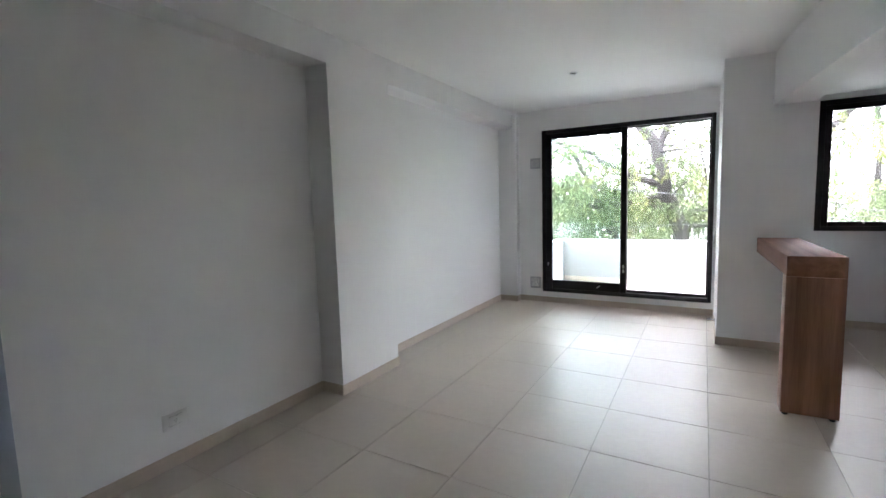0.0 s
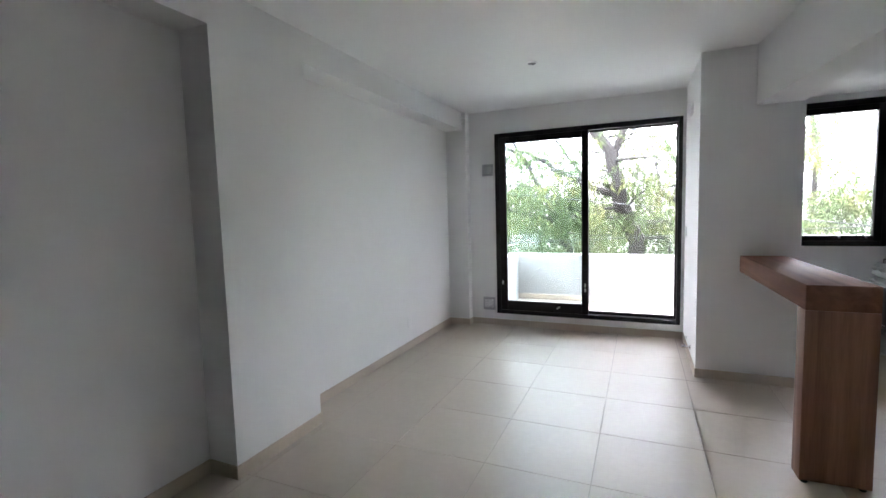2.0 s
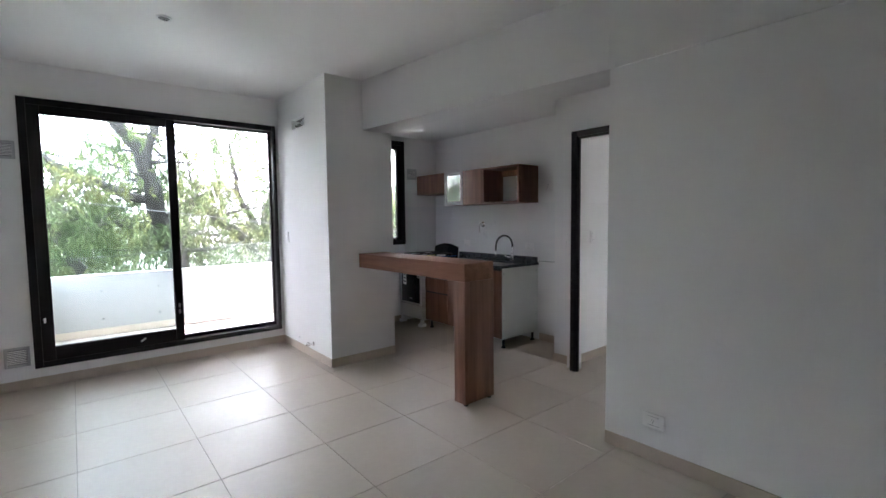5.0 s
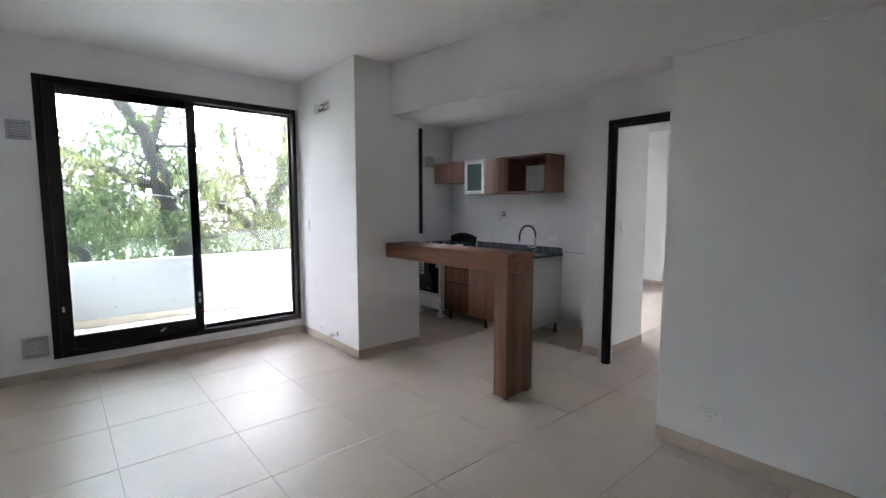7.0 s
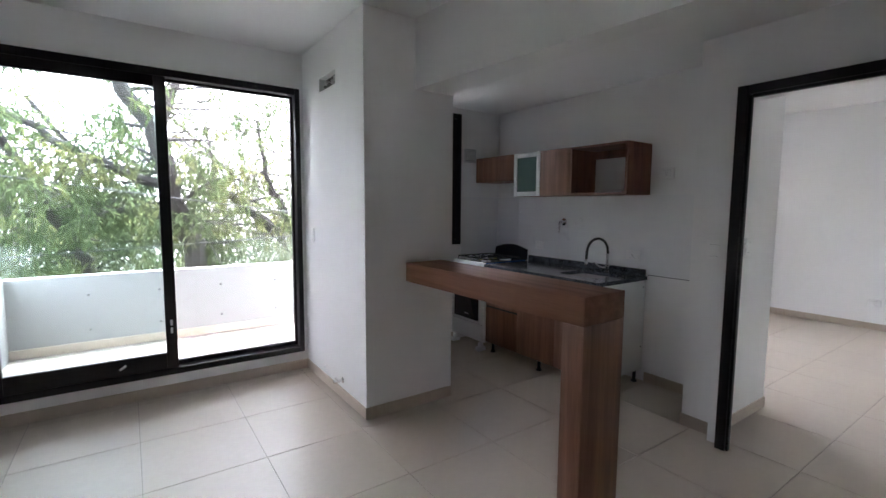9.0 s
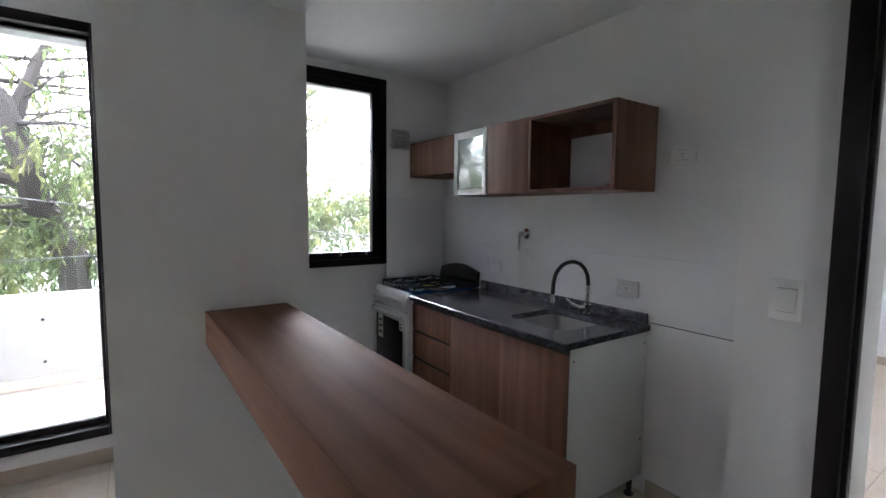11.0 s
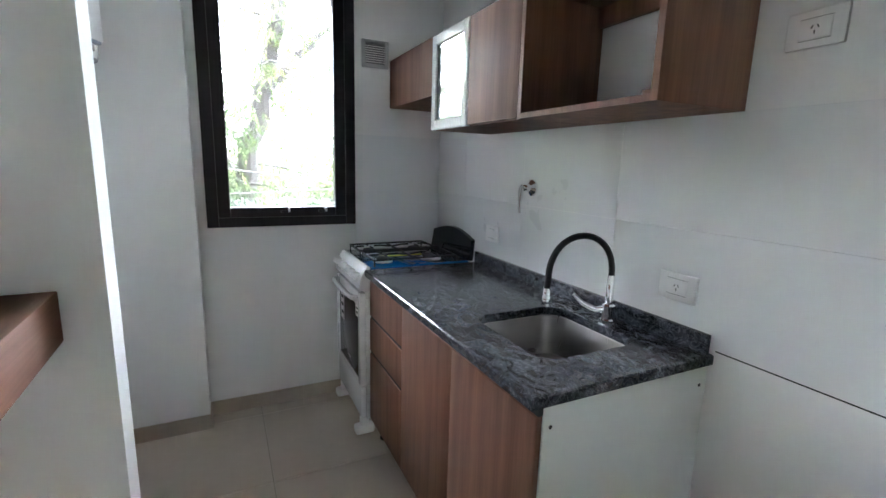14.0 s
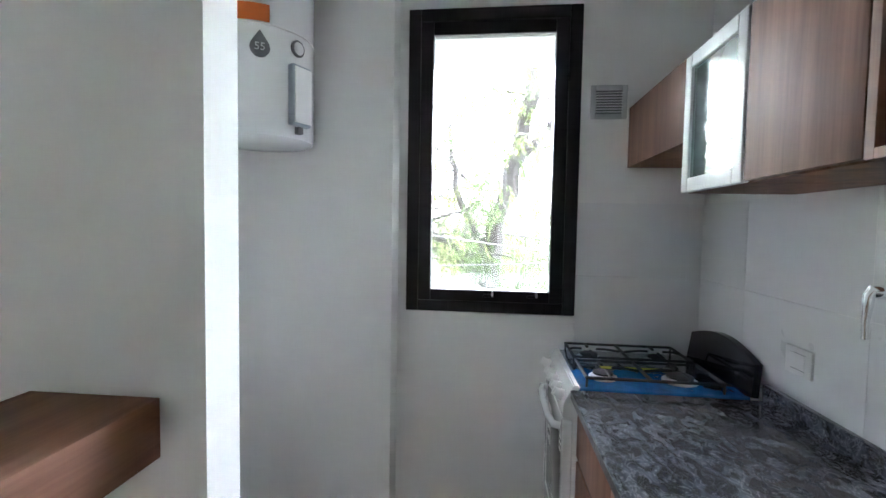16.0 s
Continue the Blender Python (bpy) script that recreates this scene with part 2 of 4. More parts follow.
def solid(name, adds, subs, mat, label):
    """A piece of the building: boxes joined, less other boxes, as one closed skin. A box is x0, x1, y0, y1, z0, z1."""
    lines = [sorted({round(b[k], 4) for b in adds + subs for k in (2 * a, 2 * a + 1)}) for a in range(3)]
    mids = [[(p + q) / 2 for p, q in zip(s, s[1:])] for s in lines]

    def within(b, p):
        return all(b[2 * a] < p[a] < b[2 * a + 1] for a in range(3))

    full = {}
    for i, x in enumerate(mids[0]):
        for j, y in enumerate(mids[1]):
            for k, z in enumerate(mids[2]):
                p = (x, y, z)
                full[i, j, k] = any(within(b, p) for b in adds) and not any(within(b, p) for b in subs)
    bm, seen = bmesh.new(), {}

    def vert(*ijk):
        if ijk not in seen:
            seen[ijk] = bm.verts.new([lines[a][ijk[a]] for a in range(3)])
        return seen[ijk]

    for cell, there in full.items():
        if not there:
            continue
        for a in range(3):
            for side in (0, 1):
                other = list(cell)
                other[a] += 1 if side else -1
                if full.get(tuple(other), False):
                    continue
                u, v = [b for b in range(3) if b != a]
                ring = []
                for du, dv in ((0, 0), (1, 0), (1, 1), (0, 1)):
                    q = list(cell)
                    q[a] += side
                    q[u] += du
                    q[v] += dv
                    ring.append(vert(*q))
                bm.faces.new(ring)
    bmesh.ops.recalc_face_normals(bm, faces=bm.faces)
    return tagged(from_bm(name, bm, mat), label, "wall", kind="structure")


def lathe(bm, rings, centre, axis="z", n=28, index=0):
    """A turned shape: rings of (radius, height) along an axis."""
    rows = []
    for r, h in rings:
        row = []
        for k in range(n):
            a = 2 * math.pi * k / n
            u, v = r * math.cos(a), r * math.sin(a)
            p = {"z": (u, v, h), "x": (h, u, v), "y": (u, h, v)}[axis]
            row.append(bm.verts.new(Vector(centre) + Vector(p)))
        rows.append(row)
    for p, q in zip(rows, rows[1:]):
        for k in range(n):
            bm.faces.new((p[k], p[(k + 1) % n], q[(k + 1) % n], q[k])).material_index = index
    bm.faces.new(rows[0][::-1]).material_index = index
    bm.faces.new(rows[-1]).material_index = index


def turned(name, rings, centre, mat, parent=None, axis="z", n=28):
    bm = bmesh.new()
    lathe(bm, rings, centre, axis, n)
    return from_bm(name, bm, mat, parent, smooth=True)


def add_tube(bm, points, radii, n=10):
    pts = [Vector(p) for p in points]
    rows, side = [], None
    for k, p in enumerate(pts):
        way = (pts[min(k + 1, len(pts) - 1)] - pts[max(k - 1, 0)]).normalized()
        if side is None:
            side = way.orthogonal().normalized()
        side = (side - way * side.dot(way)).normalized()
        up = way.cross(side)
        r = radii[k] if isinstance(radii, (list, tuple)) else radii
        rows.append([bm.verts.new(p + r * (math.cos(2 * math.pi * j / n) * side + math.sin(2 * math.pi * j / n) * up)) for j in range(n)])
    for a, b in zip(rows, rows[1:]):
        for j in range(n):
            bm.faces.new((a[j], a[(j + 1) % n], b[(j + 1) % n], b[j]))
    bm.faces.new(rows[0][::-1])
    bm.faces.new(rows[-1])


def tube(name, points, radii, mat, parent=None, n=10):
    bm = bmesh.new()
    add_tube(bm, points, radii, n)
    return from_bm(name, bm, mat, parent, smooth=True)


def thing(name, base, label, category, group="", kind=""):
    ob = new(name)
    ob.empty_display_size = 0.1
    ob.location = base
    ob.matrix_world = Matrix.Translation(base)
    return tagged(ob, label, category, group, kind)


# ---- the building ----
LEFT, FRONT, RIGHT, BACK = -2.44, 6.52, 0.96, -1.6
CEIL_Z, KCEIL_Z, BEAM_Z = 2.715, 2.485, 2.25
KX, KY, LOBBY_Y, DOOR_X = 2.53, 6.50, 2.88, 2.03
FAR_X, BED_Y0 = 6.38, 1.2
WIN = (-1.825, 0.272, 0.157, 2.43)
KWIN = (1.213, 1.988, 1.045, 2.425)
BWIN = (3.4, 5.3, 0.4, 2.2)

solid("wall_left", [(LEFT - 0.2, LEFT, BACK, FRONT + 0.2, -0.1, 2.95), (LEFT, -2.22, 2.74, 3.47, 0, CEIL_Z), (LEFT, -2.17, 6.405, FRONT, 0, CEIL_Z),
                    (LEFT, -2.22, BACK, 6.405, 2.50, CEIL_Z)], [], WALL, "white painted wall with column and ceiling beam")
solid("wall_back", [(LEFT - 0.2, RIGHT + 0.2, BACK - 0.2, BACK, -0.1, 2.95)], [], WALL, "plain white painted end wall")
solid("wall_front", [(LEFT, FAR_X + 0.2, FRONT, FRONT + 0.2, -0.1, 2.95), (1.172, KX, KY, FRONT, 0, KCEIL_Z), (0.42, 1.172, 6.365, FRONT, 0, KCEIL_Z)],
      [(WIN[0], WIN[1], 6.3, 6.9, WIN[2], WIN[3]), (KWIN[0], KWIN[1], 6.3, 6.9, KWIN[2], KWIN[3]), (BWIN[0], BWIN[1], 6.3, 6.9, BWIN[2], BWIN[3])],
      WALL, "white painted facade wall with window openings")
solid("wall_pier", [(0.304, 1.01, 5.305, 5.432, 0, CEIL_Z), (0.304, 0.42, 5.432, FRONT, 0, CEIL_Z)], [(0.25, 0.37, 5.78, 6.11, 2.33, 2.43)], WALL,
      "white painted pier wall with an open pipe slot")
solid("wall_right", [(RIGHT, RIGHT + 0.15, BACK, LOBBY_Y, 0, BEAM_Z), (RIGHT + 0.15, 2.9, LOBBY_Y - 0.12, LOBBY_Y, 0, 2.95)], [], WALL, "white painted wall ending in a corner")
bm = bmesh.new()
plan = [(0.945, BACK), (1.0, BACK), (1.0, 5.305), (0.69, 5.305), (0.945, LOBBY_Y)]
ends = [[bm.verts.new((x, y, z)) for x, y in plan] for z in (BEAM_Z, CEIL_Z)]
bm.faces.new(ends[0])
bm.faces.new(ends[1][::-1])
for k in range(5):
    bm.faces.new((ends[0][k], ends[0][(k + 1) % 5], ends[1][(k + 1) % 5], ends[1][k]))
tagged(from_bm("beam", bm, WALL), "white painted ceiling beam above the bar", "beam", kind="structure")
solid("wall_kitchen", [(KX, 2.80, 4.06, FRONT, 0, 2.95), (DOOR_X, 2.80, 3.86, 4.06, 0, 2.95), (DOOR_X, DOOR_X + 0.1, LOBBY_Y, 3.86, 2.09, 2.95)], [], WALL,
      "white painted kitchen wall with a doorway")
solid("wall_bedroom", [(FAR_X, FAR_X + 0.2, BED_Y0, FRONT, 0, 2.95), (2.8, FAR_X + 0.2, BED_Y0 - 0.2, BED_Y0, 0, 2.95), (2.75, 2.9, BED_Y0, LOBBY_Y - 0.12, 0, 2.95)], [], WALL,
      "white painted bedroom walls")
tagged(solid("ceiling", [(LEFT, 1.02, BACK, FRONT, CEIL_Z + 0.001, 2.95)], [], CEIL, "white painted living room ceiling"), category="ceiling")
tagged(solid("ceiling_kitchen", [(1.02, KX, LOBBY_Y, KY, KCEIL_Z, 2.7), (0.42, 1.02, 5.432, 6.365, KCEIL_Z, 2.7), (1.02, 1.172, 6.0, 6.365, KCEIL_Z, 2.7)], [], CEIL,
             "white painted lower kitchen ceiling"), category="ceiling")
tagged(solid("ceiling_bedroom", [(2.03, FAR_X + 0.2, BED_Y0 - 0.2, FRONT, 2.72, 2.95)], [], CEIL, "white painted bedroom ceiling"), category="ceiling")
tagged(solid("roof_slab", [(LEFT - 0.2, FAR_X + 0.2, BACK - 0.2, FRONT + 0.2, 2.952, 3.1)], [], WALL, "concrete slab over the flat"), category="slab")
floor = tagged(solid("floor", [(LEFT, FAR_X, BACK, FRONT, -0.12, -0.003)], [], GROUT, "beige porcelain tiled floor with thin joints"), category="floor")


def skirting(x0, x1, y0, y1):
    """A strip of floor tile along a wall."""
    add_box(skirt, x0, x1, y0, y1, 0.0, 0.08, 0.0015, 1)


skirt = bmesh.new()
T = 0.009
for run in ((LEFT, LEFT + T, BACK, -0.052), (LEFT, LEFT + T, 0.897, 2.74), (LEFT + T, -2.22, 2.74 - T, 2.74), (-2.22, -2.22 + T, 2.74 - T, 3.47 + T), (LEFT + T, -2.22, 3.47, 3.47 + T), (LEFT, LEFT + T, 3.47 + T, 6.405),
            (LEFT + T, -2.17, 6.405 - T, 6.405), (-2.17, -2.17 + T, 6.405 - T, FRONT), (-2.17 + T, 0.304 - T, FRONT - T, FRONT), (0.304 - T, 0.304, 5.305 - T, FRONT), (0.304, 1.01, 5.305 - T, 5.305),
            (RIGHT - T, RIGHT, BACK, LOBBY_Y), (DOOR_X - T, DOOR_X, 3.86, 4.06 + T), (DOOR_X, KX - T, 4.06, 4.06 + T), (KX - T, KX, 4.06, 4.63),
            (0.42, 1.172, 6.365 - T, 6.365), (1.172, 1.172 + T, 6.365 - T, KY), (1.172 + T, 1.9, KY - T, KY),
            (2.10, 2.80, 3.86 - T, 3.86), (2.80, 2.80 + T, 3.86 - T, FRONT), (FAR_X - T, FAR_X, BED_Y0, FRONT), (2.8, FAR_X - T, BED_Y0, BED_Y0 + T), (LEFT, RIGHT, BACK, BACK + T)):
    skirting(*run)
tagged(from_bm("baseboard", skirt, BASE_TILE), "beige porcelain tile baseboard along the walls", "baseboard", kind="structure")


# ---- windows ----
def frame_ring(bm, x0, x1, y0, y1, z0, z1, w, bevel=0.004):
    """Four mitred-looking bars round a rectangle; w: left, right, bottom, top widths."""
    add_box(bm, x0, x0 + w[0], y0, y1, z0, z1, bevel)
    add_box(bm, x1 - w[1], x1, y0, y1, z0, z1, bevel)
    add_box(bm, x0 + w[0], x1 - w[1], y0, y1, z0, z0 + w[2], bevel)
    add_box(bm, x0 + w[0], x1 - w[1], y0, y1, z1 - w[3], z1, bevel)


def pane(name, x0, x1, y, z0, z1, parent, mat=None):
    ob = box(name, x0, x1, y, y + 0.006, z0, z1, mat or GLASS, parent, bevel=0)
    ob.visible_shadow = False
    return ob


win = thing("window_1", (-0.77, FRONT, 0.157), "black aluminium sliding balcony door with two glass leaves", "window", kind="structure")
bm = bmesh.new()
frame_ring(bm, WIN[0], WIN[1], 6.505, 6.64, WIN[2], WIN[3], (0.055, 0.04, 0.05, 0.055))
from_bm("frame", bm, BLACK_ALU, win, True)
bm = bmesh.new()
frame_ring(bm, -1.77, -0.70, 6.515, 6.555, 0.207, 2.375, (0.085, 0.075, 0.12, 0.075))
from_bm("sliding_leaf", bm, BLACK_ALU, win, True)
pane("pane", -1.685, -0.775, 6.53, 0.327, 2.30, win, TINTED_GLASS)
bm = bmesh.new()
frame_ring(bm, -0.76, 0.232, 6.575, 6.615, 0.207, 2.375, (0.06, 0.02, 0.035, 0.02))
from_bm("fixed_leaf", bm, BLACK_ALU, win, True)
pane("pane", -0.70, 0.212, 6.59, 0.242, 2.355, win)
for hx, hz in ((-1.742, 0.56), (-0.735, 0.50), (-0.735, 0.56)):
    box("latch", hx - 0.008, hx + 0.008, 6.503, 6.516, hz - 0.022, hz + 0.022, ALU, win, 0.003)
box("handle", -1.075, -1.025, 6.500, 6.516, 0.262, 0.276, ALU, win, 0.004, turn=Matrix.Translation((-1.05, 6.5, 0.269)) @ Matrix.Rotation(radians(-35), 4, "Y") @ Matrix.Translation((1.05, -6.5, -0.269)))

kwin = thing("window_2", (1.6, KY, 1.045), "black aluminium tilting kitchen window with one glass pane", "window", kind="structure")
bm = bmesh.new()
frame_ring(bm, KWIN[0], KWIN[1], 6.488, 6.62, KWIN[2], KWIN[3], (0.055, 0.055, 0.05, 0.055))
from_bm("frame", bm, BLACK_ALU, kwin, True)
bm = bmesh.new()
frame_ring(bm, KWIN[0] + 0.055, KWIN[1] - 0.055, 6.50, 6.56, KWIN[2] + 0.05, KWIN[3] - 0.055, (0.058, 0.058, 0.052, 0.058))
from_bm("leaf_frame", bm, BLACK_ALU, kwin, True)
pane("pane", 1.326, 1.875, 6.525, 1.147, 2.312, kwin)
for hx in (1.60, 1.80):
    box("latch", hx - 0.025, hx + 0.025, 6.482, 6.50, 1.118, 1.132, BLACK_ALU, kwin, 0.004)
    box("latch_pin", hx + 0.012, hx + 0.022, 6.478, 6.498, 1.122, 1.142, ALU, kwin, 0.003)

bwin = thing("window_3", (4.35, FRONT, 0.4), "black aluminium bedroom window", "window", kind="structure")
bm = bmesh.new()
frame_ring(bm, BWIN[0], BWIN[1], 6.53, 6.62, BWIN[2], BWIN[3], (0.06, 0.06, 0.06, 0.06))
from_bm("frame", bm, BLACK_ALU, bwin, True)
pane("pane", 3.46, 5.24, 6.56, 0.46, 2.14, bwin)

# ---- doorway ----
door = thing("door_1", (DOOR_X, 3.3, 0), "black steel door frame standing proud, without a leaf", "door frame", kind="structure")
bm = bmesh.new()
add_box(bm, 1.895, 1.95, 3.735, 3.79, 0, 2.135, 0.004)
add_box(bm, 1.912, 1.944, 3.722, 3.736, 0, 2.08, 0.003)
from_bm("jamb", bm, BLACK_ALU, door, True)
bm = bmesh.new()
add_box(bm, 1.895, 1.95, 2.885, 3.733, 2.085, 2.135, 0.004)
add_box(bm, 1.912, 1.944, 2.885, 3.72, 2.068, 2.086, 0.003)
from_bm("head", bm, BLACK_ALU, door, True)
box("jamb", 1.895, 1.95, 2.885, 2.935, 0, 2.066, BLACK_ALU, door, 0.004)
box("filler", 1.952, 2.0285, 3.755, 3.858, 0, 2.13, WALL, door, 0)
box("filler", 1.952, 2.0285, 2.885, 3.753, 2.10, 2.13, WALL, door, 0)

side = thing("door_2", (LEFT, 0.4, 0), "closed white door leaf in a grey steel frame", "door", kind="structure")
bm = bmesh.new()
add_box(bm, LEFT + 0.001, LEFT + 0.045, 0.835, 0.895, 0, 2.10, 0.004)
add_box(bm, LEFT + 0.001, LEFT + 0.045, -0.05, 0.01, 0, 2.10, 0.004)
add_box(bm, LEFT + 0.001, LEFT + 0.045, 0.011, 0.834, 2.045, 2.10, 0.004)
from_bm("jamb", bm, GREY_PANEL, side, True)
box("leaf", LEFT + 0.002, LEFT + 0.03, 0.013, 0.832, 0.008, 2.042, MELAMINE, side, 0.003)

# ---- balcony and street ----
tagged(solid("balcony_slab", [(-2.4, 3.0, FRONT + 0.2, 7.93, -0.1, 0.11)], [], BALCONY_TILE, "pale tiled balcony floor"), category="balcony")
balc = solid("balcony_parapet", [(-2.0, 3.0, 7.78, 7.92, 0.11, 0.80), (-2.0, -1.86, FRONT + 0.2, 7.78, 0.11, 0.80), (2.86, 3.0, FRONT + 0.2, 7.78, 0.11, 0.80)], [], STUCCO,
             "low white stucco balcony parapet with bolt marks")
tagged(balc, category="parapet")
bm = bmesh.new()
add_box(bm, -1.86, 2.86, 7.768, 7.78, 0.11, 0.19, 0.002)
from_bm("skirting_strip", bm, BASE_TILE, balc)
for k in range(8):
    for z in (0.30, 0.62):
        turned("bolt", [(0.011, 0.0), (0.011, -0.008), (0.006, -0.014)], (-1.30 + 0.55 * k, 7.78, z), BLACK_ALU, balc, "y", 8)
rail = thing("glass_railing", (0.5, 7.85, 0.80), "frameless clear glass railing on the balcony parapet", "railing")
for k in range(4):
    pane("pane", -1.98 + 1.24 * k, -1.98 + 1.24 * k + 1.23, 7.85, 0.80, 1.09, rail)
tagged(solid("balcony_above", [(-2.6, FAR_X + 0.2, FRONT + 0.2, 7.95, 2.80, 3.0), (-2.6, FAR_X + 0.2, 7.83, 7.95, 2.66, 2.80)], [], STUCCO, "white underside of the balcony above"), category="balcony")
bm = bmesh.new()
bmesh.ops.create_grid(bm, x_segments=4, y_segments=4, size=400, matrix=Matrix.Translation((0, 0, -7)))
tagged(from_bm("ground", bm, GROUND_MAT), "grey street ground far below the balcony", "ground", kind="structure")


def bent(points, rng, wobble, steps=4):
    """A limb through a few points, with small kinks between them."""
    out = [Vector(points[0])]
    for a, b in zip(points, points[1:]):
        a, b = Vector(a), Vector(b)
        for k in range(1, steps + 1):
            off = Vector((rng.uniform(-1, 1), rng.uniform(-1, 1), rng.uniform(-1, 1))) * wobble * (k < steps)
            out.append(a.lerp(b, k / steps) + off)
    return out


def tree(base, limbs, seed, label, reach=1.0, density=1.0, leaf=1.0, bare=0.0):
    """A street tree: limbs are (points, thick, thin); boughs, twigs and drooping sprays of narrow leaves grow from them above the height bare."""
    rng = random.Random(seed)
    root = thing("tree", base, label, "tree")
    wood, verts, faces = bmesh.new(), [], []

    def spray(p, way):
        """Narrow leaves along a drooping shoot."""
        for k in range(rng.randint(5, 9)):
            way = (way + Vector((rng.uniform(-0.3, 0.3), rng.uniform(-0.3, 0.3), -0.16))).normalized()
            p = p + way * 0.035 * leaf
            d = (way + Vector((rng.uniform(-1, 1), rng.uniform(-1, 1), rng.uniform(-1.1, 0.25)))).normalized()
            s = d.cross(Vector((rng.uniform(-1, 1), rng.uniform(-1, 1), rng.uniform(-1, 1)))).normalized()
            ln, wd = rng.uniform(0.06, 0.125) * leaf, rng.uniform(0.010, 0.019) * leaf
            i = len(verts)
            verts.extend((p, p + d * ln * 0.45 + s * wd, p + d * ln - Vector((0, 0, 0.012)), p + d * ln * 0.45 - s * wd))
            faces.append((i, i + 1, i + 2, i + 3))

    def bough(p, way, length, r, depth):
        pts, rad, steps = [p], [r], 6
        for k in range(steps):
            way = (way + Vector((rng.uniform(-1, 1), rng.uniform(-1, 1), rng.uniform(-0.9, 0.8))) * 0.2).normalized()
            p = p + way * length / steps
            pts.append(p)
            rad.append(r * (1 - 0.7 * (k + 1) / steps))
        add_tube(wood, pts, rad, 6 if depth == 0 else 4)
        for k in range(1, steps + 1):
            if depth < 2 and rng.random() < (0.75 if depth == 0 else 0.6):
                side = Vector((rng.uniform(-1, 1), rng.uniform(-1, 1), rng.uniform(-0.8, 0.7)))
                bough(pts[k], (way * 0.6 + side).normalized(), length * rng.uniform(0.4, 0.65), max(rad[k] * 0.6, 0.0035), depth + 1)
            if depth > 0 and rng.random() < density * (0.75 if depth == 2 else 0.4):
                spray(pts[k], (way + Vector((rng.uniform(-1, 1), rng.uniform(-1, 1), rng.uniform(-0.6, 0.2)))).normalized())

    for points, thick, thin in limbs:
        pts = bent(points, rng, thick * 0.35)
        n = len(pts) - 1
        add_tube(wood, pts, [thick + (thin - thick) * k / n for k in range(n + 1)], 9)
        for k, p in enumerate(pts):
            if p.z < bare or k == 0:
                continue
            for j in range(2 if k == n else 1):
                a = rng.uniform(0, 2 * math.pi)
                way = Vector((math.cos(a), math.sin(a) * 0.8, rng.uniform(-0.25, 0.75))).normalized()
                bough(p, way, reach * rng.uniform(0.8, 1.5), max(min(thin * 0.5, 0.03), 0.012), 0)
    from_bm("trunk", wood, BARK, root, True)
    me = bpy.data.meshes.new("foliage")
    me.from_pydata(verts, [], faces)
    me.materials.append(LEAF)
    tagged(attach(new("foliage", me), root), kind="stuff")
    return root


tree((-0.1, 9.9, -7), [([(-0.1, 9.9, -7), (0.05, 9.9, -1.5), (-0.2, 9.9, 0.9), (-0.5, 9.8, 1.75), (-0.62, 9.75, 2.3), (-1.0, 9.7, 3.1), (-1.3, 9.7, 3.9)], 0.19, 0.07),
                       ([(-0.5, 9.8, 1.72), (-0.95, 9.9, 1.85), (-1.5, 10.0, 2.15), (-2.2, 10.1, 2.6), (-2.9, 10.2, 2.8)], 0.075, 0.035),
                       ([(-0.62, 9.75, 2.3), (-0.45, 9.8, 2.8), (-0.2, 9.9, 3.5), (0.2, 10.0, 4.2)], 0.075, 0.03),
                       ([(-0.22, 9.9, 0.9), (-0.55, 9.8, 1.25), (-1.0, 9.7, 1.35), (-1.7, 9.7, 1.6)], 0.03, 0.012)], 12, "leaning street tree with dark limbs and narrow light green leaves", 1.05, 0.36, 1.0, 0.5)
tree((-1.2, 10.4, -7), [([(-1.2, 10.4, -7), (-1.2, 10.4, -1.5), (-1.45, 10.3, 0.7), (-1.75, 10.2, 1.25), (-2.0, 10.2, 1.9), (-2.5, 10.1, 2.8)], 0.11, 0.035),
                        ([(-1.75, 10.2, 1.25), (-2.4, 10.1, 1.4), (-3.3, 10.0, 1.75)], 0.03, 0.015)], 8, "slender street tree with thin grey limbs and pale leaves", 0.95, 0.42, 1.0, 0.4)
tree((1.5, 11.0, -7), [([(1.5, 11.0, -7), (1.55, 11.0, -1.5), (1.6, 11.0, 0.6), (1.63, 11.0, 1.35), (1.95, 11.0, 2.5), (2.1, 11.0, 3.6), (2.0, 11.0, 4.4)], 0.19, 0.09),
                       ([(1.6, 11.0, 0.75), (1.35, 11.0, 1.35), (1.05, 11.0, 2.0), (0.95, 11.0, 2.9)], 0.085, 0.03),
                       ([(1.95, 11.0, 2.45), (2.3, 11.1, 2.75), (2.75, 11.2, 3.3), (3.3, 11.2, 3.7)], 0.085, 0.035),
                       ([(1.55, 11.0, 0.6), (1.1, 10.9, 1.05), (0.65, 10.8, 1.4), (0.2, 10.7, 1.75)], 0.10, 0.055)], 15, "street tree with forked grey limbs and light leaves", 0.95, 0.3, 0.9, 0.8)
